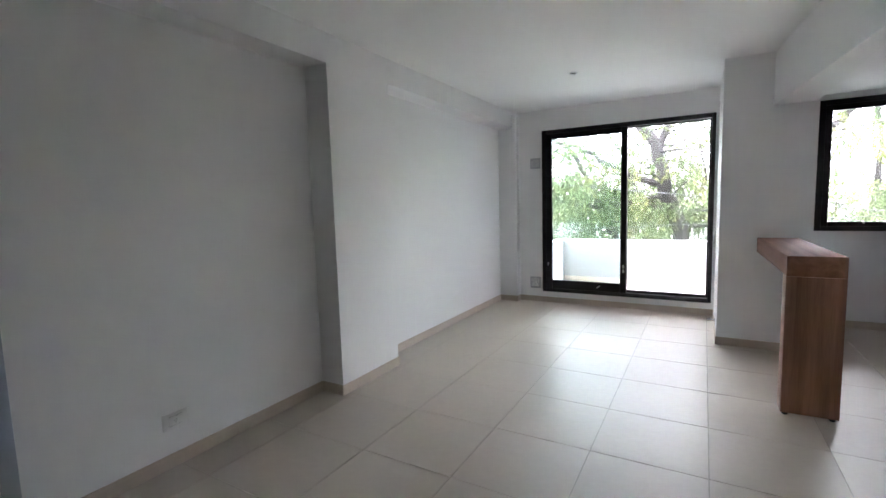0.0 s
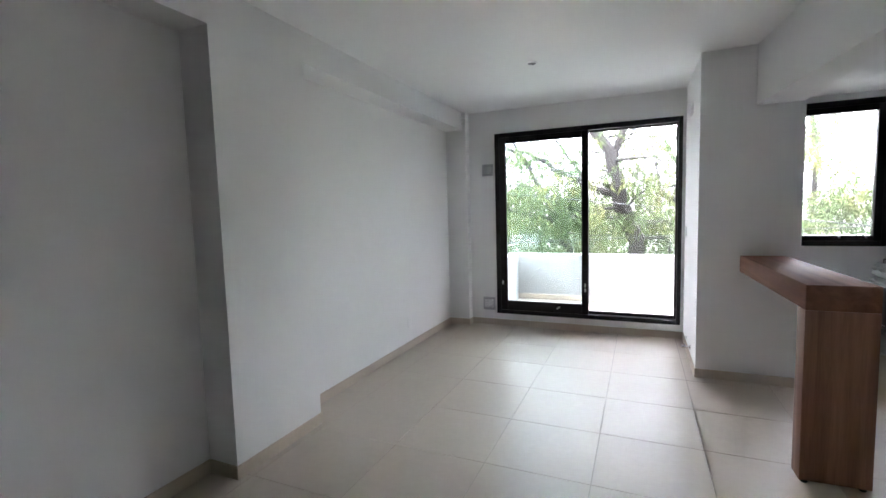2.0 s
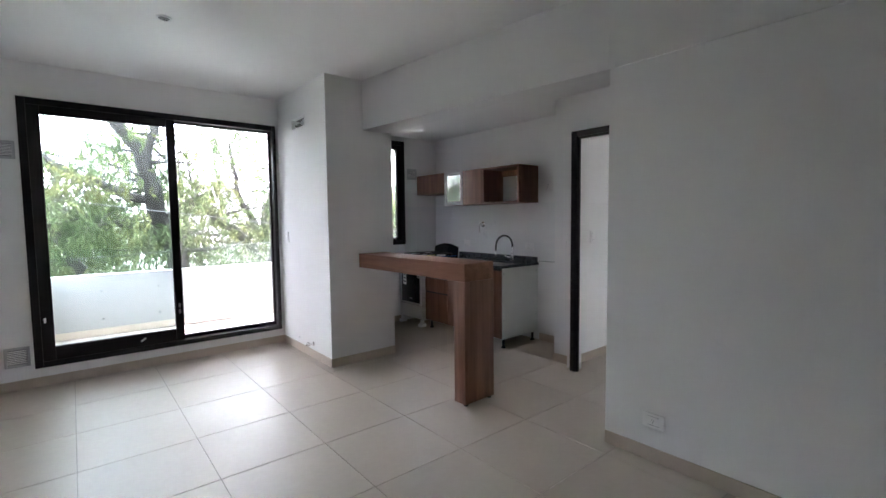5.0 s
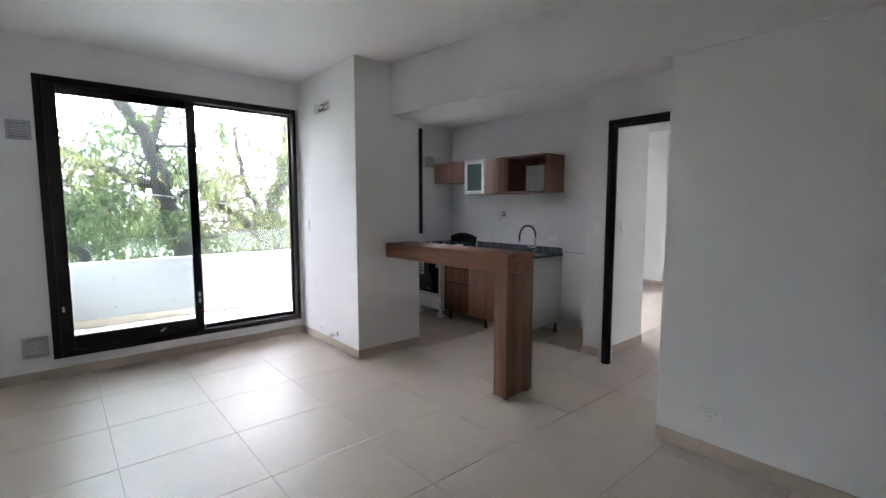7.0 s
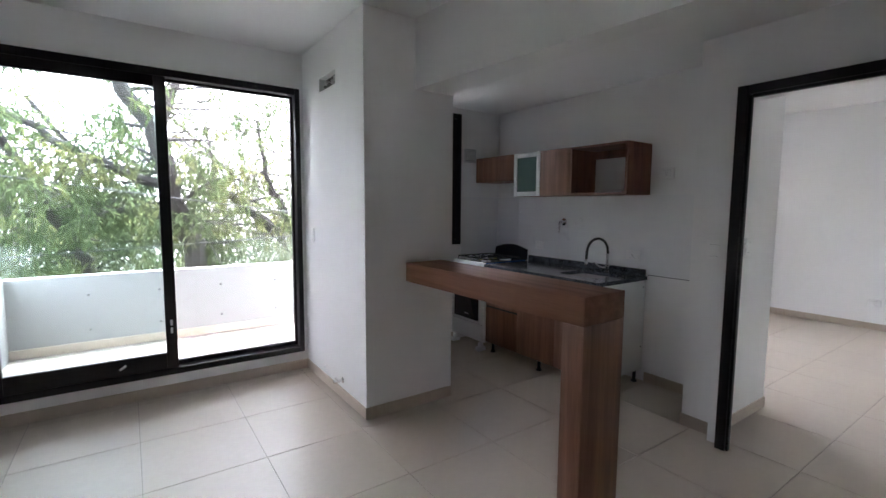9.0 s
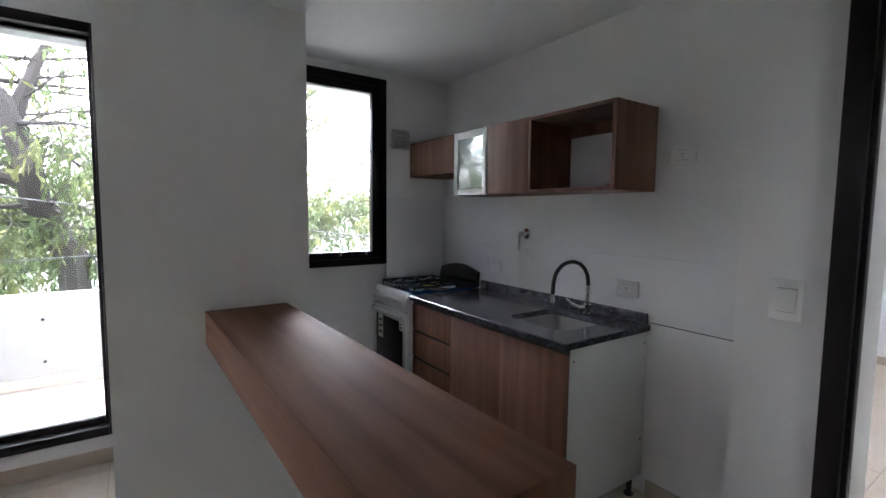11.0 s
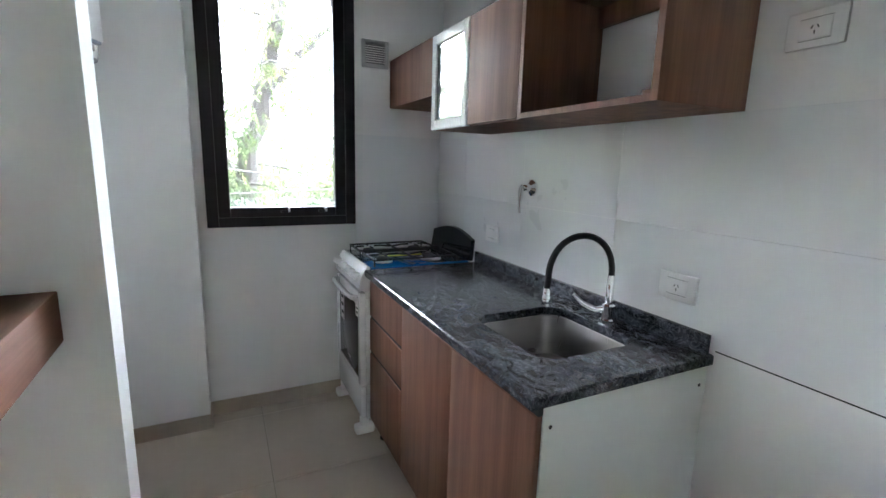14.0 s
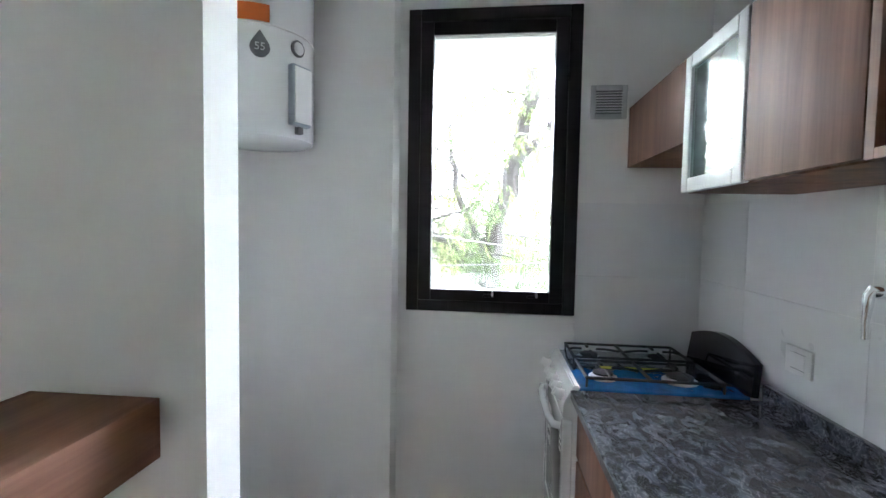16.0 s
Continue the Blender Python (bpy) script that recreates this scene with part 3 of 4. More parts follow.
FAR_TREES = ((-3.8, 12.6, 0.5, 31, "street tree with drooping grey-green leaves"), (-6.2, 13.0, 0.6, 67, "street tree with spreading limbs and yellowish leaves"),
             (-8.8, 15.5, 0.4, 23, "street tree with a broad pale green crown"), (-2.2, 15.0, -0.2, 61, "street tree with a low pale green crown"),
             (0.7, 15.5, -0.3, 44, "far street tree with a thin pale crown"), (3.6, 14.5, -0.2, 73, "far street tree with a low leafy crown"),
             (6.4, 13.0, 0.3, 81, "street tree with bent limbs and sparse leaves"), (9.5, 17.0, 0.0, 51, "far street tree with a wide leafy crown"))
for x, y, z, seed, label in FAR_TREES:
    rng = random.Random(seed)
    limbs = [([(x, y, -7), (x + 0.1, y, -2), (x + rng.uniform(-0.2, 0.2), y, z), (x + rng.uniform(-0.5, 0.5), y, z + 1.2), (x + rng.uniform(-0.8, 0.8), y, z + 2.6), (x + rng.uniform(-1, 1), y, z + 3.8)], 0.13, 0.04)]
    for k in range(5):
        a, h = 2 * math.pi * (k + rng.random()) / 5, rng.uniform(-0.3, 1.4)
        limbs.append(([(x, y, z + h), (x + 0.7 * math.cos(a), y + 0.7 * math.sin(a), z + h + 0.3), (x + 1.6 * math.cos(a), y + 1.3 * math.sin(a), z + h + rng.uniform(0.3, 0.9))], 0.05, 0.02))
    tree((x, y, -7), limbs, seed + 1, label, 1.25, 0.42, 1.3, z - 0.6)

for z0, slope in ((1.47, -0.125), (0.98, 0.05)):
    cable = thing("overhead_cable", (2, 9.0, 0.9), "thin black overhead cable strung along the street", "cable", "street cables")
    tube("wire", [(-14 + 1.5 * k, 9.0, z0 + slope * (-14 + 1.5 * k) + 0.25 * ((k - 10) / 10) ** 2) for k in range(21)], 0.009, RUBBER, cable, 5)

# ---- bar ----
bar = new("breakfast_bar")
tagged(bar, "walnut melamine breakfast bar with one slab leg, fixed to the pier", "bar")
bar.matrix_world = pose(0.604, 5.312, 0, 0, 0, 1.4)
bar_pose = bar.matrix_world.copy()


def bar_part(name, b, mat, bevel=0.0025):
    bm = bmesh.new()
    add_box(bm, *b, bevel)
    ob = from_bm(name, bm, mat, None, True)
    ob.parent = bar
    return ob


bar_part("top", (0.0, 0.306, -1.50, -0.024, 0.93, 1.062), WOOD_TOP)
bar_part("leg", (0.0, 0.306, -1.50, -1.382, 0.018, 0.9285), WOOD)
for fx in (0.03, 0.276):
    ob = turned("foot", [(0.016, 0.0), (0.018, 0.004), (0.012, 0.022)], (fx, -1.475, 0.0), RUBBER, None, n=12)
    ob.parent = bar

# ---- base cabinet with worktop, sink and tap ----
CY0, CY1, CX = 4.652, 5.965, 1.915
cab = thing("base_cabinet", (2.2, 5.3, 0), "walnut-fronted kitchen base cabinet with white end panel on black feet", "kitchen cabinet")
bm = bmesh.new()
add_box(bm, CX + 0.02, 2.52, CY0, CY0 + 0.018, 0.10, 0.855, 0.001)
add_box(bm, CX + 0.02, 2.52, CY1 - 0.018, CY1, 0.10, 0.855, 0.001)
add_box(bm, CX + 0.02, 2.52, CY0 + 0.018, CY1 - 0.018, 0.10, 0.118, 0.001)
add_box(bm, 2.50, 2.52, CY0 + 0.018, CY1 - 0.018, 0.118, 0.855, 0.001)
from_bm("body", bm, MELAMINE, cab)
for y0, y1, z0, z1, kind in ((4.654, 5.0845, 0.11, 0.832, "door"), (5.086, 5.525, 0.11, 0.832, "door"), (5.529, 5.963, 0.11, 0.462, "drawer_front"),
                             (5.529, 5.963, 0.480, 0.645, "drawer_front"), (5.529, 5.963, 0.663, 0.832, "drawer_front")):
    box(kind, CX, CX + 0.0185, y0, y1, z0, z1, WOOD, cab, 0.0015)
box("finger_rail", CX + 0.006, CX + 0.0195, 5.53, 5.962, 0.4625, 0.4795, DARK_SLOT, cab, 0)
box("finger_rail", CX + 0.006, CX + 0.0195, 5.53, 5.962, 0.6455, 0.6625, DARK_SLOT, cab, 0)
box("finger_rail", CX + 0.006, CX + 0.0195, 4.654, 5.962, 0.8325, 0.8545, DARK_SLOT, cab, 0)
for y in (4.68, 5.3, 5.92):
    for x in (1.98, 2.46):
        turned("foot", [(0.025, 0.0), (0.025, 0.008), (0.014, 0.02), (0.014, 0.10)], (x, y, 0), RUBBER, cab, n=14)
for z in (0.80, 0.30):
    for x in (1.957, 2.49):
        turned("screw_hole", [(0.005, 0.0), (0.005, -0.0015)], (x, CY0, z), DARK_SLOT, cab, "y", 10)

SX0, SX1, SY0, SY1, SR = 2.045, 2.405, 4.795, 5.185, 0.07


def rounded(x0, x1, y0, y1, r, n=8):
    pts = []
    for cx, cy, a0 in ((x1 - r, y1 - r, 0), (x0 + r, y1 - r, 90), (x0 + r, y0 + r, 180), (x1 - r, y0 + r, 270)):
        pts += [(cx + r * math.cos(radians(a0 + 90 * k / n)), cy + r * math.sin(radians(a0 + 90 * k / n))) for k in range(n + 1)]
    return pts


top = thing("worktop", (2.2, 5.3, 0.86), "polished dark grey veined granite worktop with upstand", "worktop")
WX0, WX1, WY0, WY1, WZ = 1.892, 2.529, 4.645, 5.975, 0.888
bm = bmesh.new()
inner = rounded(SX0, SX1, SY0, SY1, SR)
cx, cy = (SX0 + SX1) / 2, (SY0 + SY1) / 2
outer = []
for px, py in inner:
    dx, dy = px - cx, py - cy
    s = min(((WX1 if dx > 0 else WX0) - cx) / dx if abs(dx) > 1e-9 else 1e9, ((WY1 if dy > 0 else WY0) - cy) / dy if abs(dy) > 1e-9 else 1e9)
    outer.append([cx + dx * s, cy + dy * s])
for corner in ((WX1, WY1), (WX0, WY1), (WX0, WY0), (WX1, WY0)):
    k = min(range(len(outer)), key=lambda j: (outer[j][0] - corner[0]) ** 2 + (outer[j][1] - corner[1]) ** 2)
    outer[k] = list(corner)
n = len(inner)
rows = [[bm.verts.new((*p, z)) for p in ring] for ring, z in ((inner, WZ - 0.03), (inner, WZ - 0.003), ([(cx + (p[0] - cx) * 1.012, cy + (p[1] - cy) * 1.012) for p in inner], WZ),
        ([(p[0] + 0.004 * (1 if p[0] < cx else -1) * (abs(p[0] - WX0) < 1e-6 or abs(p[0] - WX1) < 1e-6), p[1] + 0.004 * (1 if p[1] < cy else -1) * (abs(p[1] - WY0) < 1e-6 or abs(p[1] - WY1) < 1e-6)) for p in outer], WZ),
        (outer, WZ - 0.004), (outer, WZ - 0.03))]
for a, b in zip(rows, rows[1:] + rows[:1]):
    for k in range(n):
        bm.faces.new((a[k], a[(k + 1) % n], b[(k + 1) % n], b[k]))
from_bm("slab", bm, GRANITE, top)
box("upstand", 2.502, 2.5215, 4.655, 5.975, 0.8885, 0.945, GRANITE, top, 0.002)

sink = thing("sink", (cx, cy, 0.70), "brushed stainless steel sink set under the worktop", "sink")
bm = bmesh.new()
rows = []
for grow, z in ((0.006, 0.859), (0.0, 0.852), (-0.006, 0.76), (-0.02, 0.715), (-0.06, 0.70)):
    rows.append([bm.verts.new((*p, z)) for p in rounded(SX0 - grow, SX1 + grow, SY0 - grow, SY1 + grow, SR)])
for a, b in zip(rows, rows[1:]):
    for k in range(n):
        bm.faces.new((a[k], a[(k + 1) % n], b[(k + 1) % n], b[k]))
bm.faces.new(rows[-1])
basin = from_bm("basin", bm, STEEL, sink, True)
thick = basin.modifiers.new("thickness", "SOLIDIFY")
thick.thickness, thick.offset = 0.0015, -1
turned("drain", [(0.042, 0.7035), (0.042, 0.706), (0.03, 0.704), (0.012, 0.703)], (cx, cy + 0.02, 0), CHROME, sink)

tap = thing("tap", (2.455, 4.975, 0.89), "chrome mixer tap with a black flexible gooseneck spout", "tap")
turned("body", [(0.026, 0.8905), (0.026, 0.896), (0.021, 0.90), (0.021, 0.945), (0.013, 0.95), (0.013, 1.045), (0.011, 1.05)], (2.455, 4.975, 0), CHROME, tap)
arc = []
a0, a1 = Vector((2.455, 4.975, 1.045)), Vector((2.227, 5.023, 1.045))
for k in range(21):
    u = math.pi * k / 20
    mid = (a0 + a1) / 2
    arc.append(mid + (a0 - mid) * math.cos(u) + Vector((0, 0, 0.14)) * math.sin(u) ** 0.85)
tube("spout", [Vector((2.455, 4.975, 1.03))] + arc + [Vector((2.225, 5.024, 1.01))], 0.0105, RUBBER, tap, 14)
turned("nozzle", [(0.013, 0.955), (0.0145, 0.96), (0.0145, 0.985), (0.012, 0.99), (0.012, 1.015)], (2.225, 5.024, 0), CHROME, tap)
tube("lever", [(2.452, 4.98, 0.93), (2.42, 5.0, 0.925), (2.385, 5.025, 0.945), (2.36, 5.045, 0.975)], [0.014, 0.012, 0.009, 0.006], CHROME, tap)

valve = thing("wall_valve", (2.53, 5.525, 1.31), "chrome wall stop valve with lever handle", "valve")
turned("rose", [(0.036, 0.0), (0.035, -0.008), (0.017, -0.022), (0.014, -0.05), (0.010, -0.055)], (KX - 0.008, 5.525, 1.31), CHROME, valve, "x")
tube("lever", [(2.474, 5.525, 1.318), (2.464, 5.53, 1.30), (2.462, 5.532, 1.24), (2.464, 5.533, 1.20)], [0.014, 0.012, 0.008, 0.007], CHROME, valve)


# ---- wall cabinets ----
def shell(bm, y0, y1, z0, z1, x0=2.215, x1=2.526, t=0.018, back=True):
    add_box(bm, x0, x1, y0, y0 + t, z0, z1, 0.001)
    add_box(bm, x0, x1, y1 - t, y1, z0, z1, 0.001)
    add_box(bm, x0, x1, y0 + t, y1 - t, z0, z0 + t, 0.001)
    add_box(bm, x0, x1, y0 + t, y1 - t, z1 - t, z1, 0.001)
    if back:
        add_box(bm, x1 - 0.006, x1, y0 + t, y1 - t, z0 + t, z1 - t, 0)


up1 = thing("wall_cabinet", (2.37, 6.2, 1.713), "low walnut wall cabinet with a flap front", "wall cabinet", "kitchen wall cabinets")
bm = bmesh.new()
shell(bm, 5.902, 6.496, 1.713, 1.972)
from_bm("body", bm, WOOD, up1)
box("flap_door", 2.196, 2.2135, 5.903, 6.494, 1.713, 1.972, WOOD, up1, 0.0015)

up2 = thing("wall_cabinet", (2.37, 5.72, 1.556), "walnut wall cabinet with an aluminium-framed glass door", "wall cabinet", "kitchen wall cabinets")
bm = bmesh.new()
shell(bm, 5.556, 5.899, 1.556, 1.968)
from_bm("body", bm, WOOD, up2)
bm = bmesh.new()
for b in ((5.556, 5.599, 1.556, 1.968), (5.856, 5.899, 1.556, 1.968), (5.599, 5.856, 1.556, 1.599), (5.599, 5.856, 1.925, 1.968)):
    add_box(bm, 2.192, 2.2135, *b, 0.005, 3)
from_bm("door_frame", bm, ALU_WHITE := material("white_lacquered_aluminium", (0.74, 0.75, 0.75), 0.35, spots=0.02, bump=0.0), up2, True)
box("glass", 2.201, 2.206, 5.595, 5.86, 1.595, 1.93, FROST, up2, 0)

up3 = thing("wall_cabinet", (2.37, 5.38, 1.556), "walnut wall cabinet with a plain door", "wall cabinet", "kitchen wall cabinets")
bm = bmesh.new()
shell(bm, 5.208, 5.553, 1.556, 1.968)
from_bm("body", bm, WOOD, up3)
box("door", 2.196, 2.2135, 5.209, 5.552, 1.560, 1.968, WOOD, up3, 0.0015)

up4 = thing("wall_shelf_unit", (2.37, 4.93, 1.556), "open walnut wall niche without back panel, empty", "wall cabinet", "kitchen wall cabinets")
bm = bmesh.new()
add_box(bm, 2.196, 2.526, 4.655, 4.675, 1.556, 1.965, 0.001)
add_box(bm, 2.196, 2.526, 5.186, 5.206, 1.556, 1.965, 0.001)
add_box(bm, 2.196, 2.526, 4.675, 5.186, 1.556, 1.574, 0.001)
add_box(bm, 2.196, 2.526, 4.675, 5.186, 1.947, 1.965, 0.001)
from_bm("body", bm, WOOD, up4)
box("back_rail", 2.508, 2.526, 4.675, 5.186, 1.880, 1.9468, WOOD, up4, 0.001)
box("end_block", 2.196, 2.526, 4.6752, 4.70, 1.5742, 1.584, WOOD, up4, 0.001)

# ---- cooker ----
stove = thing("cooker", (2.18, 6.24, 0), "white gas cooker with blue protective film on the hob", "cooker")
OY0, OY1, OX = 5.985, 6.485, 1.905
box("body", OX, 2.47, OY0, OY1, 0.085, 0.86, ENAMEL, stove, 0.006)
box("hob", OX + 0.015, 2.48, OY0, OY1, 0.862, 0.893, BLUE_FILM, stove, 0.010, 3)
bm = bmesh.new()
prof = [(1.90, 0.775), (1.868, 0.785), (1.872, 0.835), (1.905, 0.897), (1.925, 0.897), (1.925, 0.775)]
ends = [[bm.verts.new((x, y, z)) for x, z in prof] for y in (OY0, OY1)]
bm.faces.new(ends[0])
bm.faces.new(ends[1][::-1])
for k in range(6):
    bm.faces.new((ends[0][k], ends[0][(k + 1) % 6], ends[1][(k + 1) % 6], ends[1][k]))
bmesh.ops.bevel(bm, geom=list(bm.edges), offset=0.004, segments=2, affect="EDGES")
from_bm("control_panel", bm, ENAMEL, stove, True)
for y in (6.05, 6.13, 6.21, 6.29, 6.42):
    m = Matrix.Translation((1.872, y, 0.842)) @ Matrix.Rotation(radians(28), 4, "Y")
    bm = bmesh.new()
    lathe(bm, [(0.021, 0.006), (0.021, -0.006), (0.017, -0.012), (0.015, -0.024), (0.012, -0.027)], (0, 0, 0), "x", 20)
    add_box(bm, -0.034, -0.012, -0.004, 0.004, -0.015, 0.015, 0.002)
    bmesh.ops.transform(bm, matrix=m, verts=bm.verts)
    from_bm("knob", bm, PLASTIC, stove, True)
bm = bmesh.new()
for b in ((OY0 + 0.004, OY0 + 0.045, 0.275, 0.765), (OY1 - 0.045, OY1 - 0.004, 0.275, 0.765), (OY0 + 0.045, OY1 - 0.045, 0.275, 0.30), (OY0 + 0.045, OY1 - 0.045, 0.69, 0.765)):
    add_box(bm, 1.872, 1.9035, *b, 0.004)
from_bm("oven_door", bm, ENAMEL, stove, True)
box("door_glass", 1.878, 1.9, OY0 + 0.043, OY1 - 0.043, 0.298, 0.692, OVEN_GLASS, stove, 0.002)
box("maker_mark", 1.8765, 1.8785, 6.20, 6.26, 0.345, 0.352, ALU, stove, 0)
tube("handle", [(1.872, 6.03, 0.735), (1.846, 6.04, 0.737), (1.836, 6.10, 0.738), (1.834, 6.24, 0.738), (1.836, 6.37, 0.738), (1.846, 6.43, 0.737), (1.872, 6.44, 0.735)], 0.014, ENAMEL, stove, 12)
box("lower_drawer", 1.876, 1.9035, OY0 + 0.004, OY1 - 0.004, 0.10, 0.268, ENAMEL, stove, 0.005)
for y in (OY0 + 0.035, OY1 - 0.035):
    for x in (1.90, 2.43):
        bm = bmesh.new()
        add_box(bm, x - 0.05, x + 0.05, y - 0.032, y + 0.032, 0.0, 0.045, 0.014, 3)
        add_box(bm, x - 0.02, x + 0.02, y - 0.02, y + 0.02, 0.045, 0.086, 0.003)
        from_bm("foot_guard", bm, PLASTIC, stove, True)
for y0, y1, z0, z1 in ((6.33, 6.40, 0.52, 0.70), (6.03, 6.085, 0.63, 0.72)):
    box("sticker", 1.8745, 1.877, y0, y1, z0, z1, PAPER, stove, 0)
    for k in range(3):
        box("sticker_print", 1.8738, 1.8746, y0 + 0.012, y1 - 0.012, z0 + (k + 0.7) * (z1 - z0) / 4, z0 + (k + 1.1) * (z1 - z0) / 4, PRINT, stove, 0)
for bx, by, br in ((2.03, 6.11, 0.036), (2.03, 6.36, 0.036), (2.30, 6.36, 0.030), (2.30, 6.11, 0.046)):
    turned("burner_ring", [(br + 0.014, 0.893), (br + 0.014, 0.899), (br + 0.006, 0.904), (br, 0.908)], (bx, by, 0), ALU, stove, n=24)
    turned("burner_cap", [(br, 0.908), (br, 0.914), (br * 0.8, 0.918), (br * 0.3, 0.919)], (bx, by, 0), IRON, stove, n=24)
for y0, y1 in ((6.0, 6.213), (6.257, 6.47)):
    bm = bmesh.new()
    ym = (y0 + y1) / 2
    for path in ([(1.95, y0, 0.925), (2.40, y0, 0.925)], [(1.95, y1, 0.925), (2.40, y1, 0.925)], [(1.95, y0, 0.925), (1.95, y1, 0.925)], [(2.40, y0, 0.925), (2.40, y1, 0.925)],
                 [(2.165, y0, 0.925), (2.165, y1, 0.925)]):
        add_tube(bm, path, 0.006, 6)
    for bx in (2.03, 2.30):
        for dx, dy in ((1, 0), (-1, 0), (0, 1), (0, -1)):
            far = 0.125 if dx else 0.112
            tip = (bx + dx * 0.03, ym + dy * 0.03, 0.932)
            add_tube(bm, [(min(max(bx + dx * far, 1.95), 2.40), ym + dy * far, 0.925), (bx + dx * 0.07, ym + dy * 0.07, 0.932), tip], 0.0055, 6)
    for px in (1.95, 2.40):
        for py in (y0, y1):
            add_tube(bm, [(px, py, 0.925), (px, py, 0.892)], 0.004, 6)
    from_bm("pan_grate", bm, IRON, stove, True)
box("film_strip", 2.05, 2.30, 6.222, 6.248, 0.8932, 0.895, YELLOW, stove, 0)
bm = bmesh.new()
arch = [(OY0, 0.89)] + [(OY0 + 0.01 + (OY1 - OY0 - 0.02) * k / 16, 1.0 + 0.045 * math.sin(math.pi * k / 16)) for k in range(17)] + [(OY1, 0.89)]
ends = [[bm.verts.new((x + 0.12 * (z - 0.89), y, z)) for y, z in arch] for x in (2.476, 2.500)]
bm.faces.new(ends[0])
bm.faces.new(ends[1][::-1])
for k in range(len(arch)):
    j = (k + 1) % len(arch)
    bm.faces.new((ends[0][k], ends[0][j], ends[1][j], ends[1][k]))
from_bm("backguard", bm, OVEN_GLASS, stove)

# ---- water heater in the niche ----
HX, HY, HR = 0.69, 6.12, 0.205
heater = thing("water_heater", (HX, HY, 1.735), "white cylindrical electric water heater with orange label on the niche wall", "water heater")
turned("tank", [(HR * 0.3, 1.742), (HR * 0.85, 1.748), (HR * 0.985, 1.757), (HR, 1.775), (HR, 2.40), (HR * 0.97, 2.425), (HR * 0.8, 2.44), (HR * 0.3, 2.445)], (HX, HY, 0), ENAMEL, heater, n=64)
box("bracket", HX - 0.08, HX + 0.08, HY + HR - 0.02, 6.363, 2.2, 2.26, ALU, heater, 0.003)
turned("seam", [(HR + 0.001, 2.135), (HR + 0.003, 2.138), (HR + 0.001, 2.141)], (HX, HY, 0), PLASTIC, heater, n=64)


def on_tank(name, outline, mat, lift=0.002, rows=8):
    """A label wrapped on the tank: outline gives, at steps in height, the angles between which it lies."""
    bm = bmesh.new()
    grid = []
    for z, a0, a1 in outline:
        grid.append([bm.verts.new((HX + (HR + lift) * math.cos(radians(a0 + (a1 - a0) * k / rows)), HY + (HR + lift) * math.sin(radians(a0 + (a1 - a0) * k / rows)), z)) for k in range(rows + 1)])
    for p, q in zip(grid, grid[1:]):
        for k in range(rows):
            bm.faces.new((p[k], p[k + 1], q[k + 1], q[k]))
    return from_bm(name, bm, mat, heater, True)


on_tank("orange_label", [(2.145, -100, -52), (2.205, -100, -52)], ORANGE)
on_tank("dark_print", [(2.225, -85, -52), (2.255, -85, -52)], PRINT)
on_tank("badge", [(2.115, -61.2, -60.8), (2.100, -64, -58), (2.085, -67, -55), (2.070, -69.5, -52.5), (2.055, -70.5, -51.5), (2.040, -69.5, -52.5), (2.025, -66, -56), (2.020, -62.5, -59.5)], GREY_BADGE)
txt = bpy.data.curves.new("badge_number", "FONT")
txt.body, txt.size, txt.align_x, txt.extrude = "55", 0.038, "CENTER", 0.0004
tob = attach(new("badge_number", txt), None)
tob.data.materials.append(WHITE_INK)
aa = radians(-61)
tob.parent = heater
tob.matrix_local = Matrix.Translation((0, 0, -1.735)) @ Matrix.Translation(((HR + 0.005) * math.cos(aa), (HR + 0.005) * math.sin(aa), 2.045)) @ Matrix.Rotation(aa + math.pi / 2, 4, "Z") @ Matrix.Rotation(math.pi / 2, 4, "X")
ca = radians(-22)
spin = Matrix.Translation((HX, HY, 0)) @ Matrix.Rotation(ca, 4, "Z")
box("control_panel", HR - 0.004, HR + 0.028, -0.045, 0.045, 1.80, 2.02, GREY_PANEL, heater, 0.008, 3, spin)
box("panel_cover", HR + 0.0285, HR + 0.034, -0.04, 0.04, 1.81, 2.01, PLASTIC, heater, 0.002, 2, spin)
box("cable_gland", HR - 0.004, HR + 0.02, -0.012, 0.012, 1.772, 1.799, GREY_BADGE, heater, 0.003, 2, spin)
bm = bmesh.new()
lathe(bm, [(0.030, 0.0), (0.030, 0.008), (0.026, 0.012), (0.024, 0.010)], (HR - 0.002, 0, 2.085), "x", 24)
bmesh.ops.transform(bm, matrix=spin, verts=bm.verts)
from_bm("gauge_ring", bm, GREY_BADGE, heater, True)
bm = bmesh.new()
lathe(bm, [(0.023, 0.0), (0.023, 0.0115), (0.02, 0.012)], (HR - 0.002, 0, 2.085), "x", 24)
bmesh.ops.transform(bm, matrix=spin, verts=bm.verts)
from_bm("gauge_face", bm, WHITE_INK, heater, True)


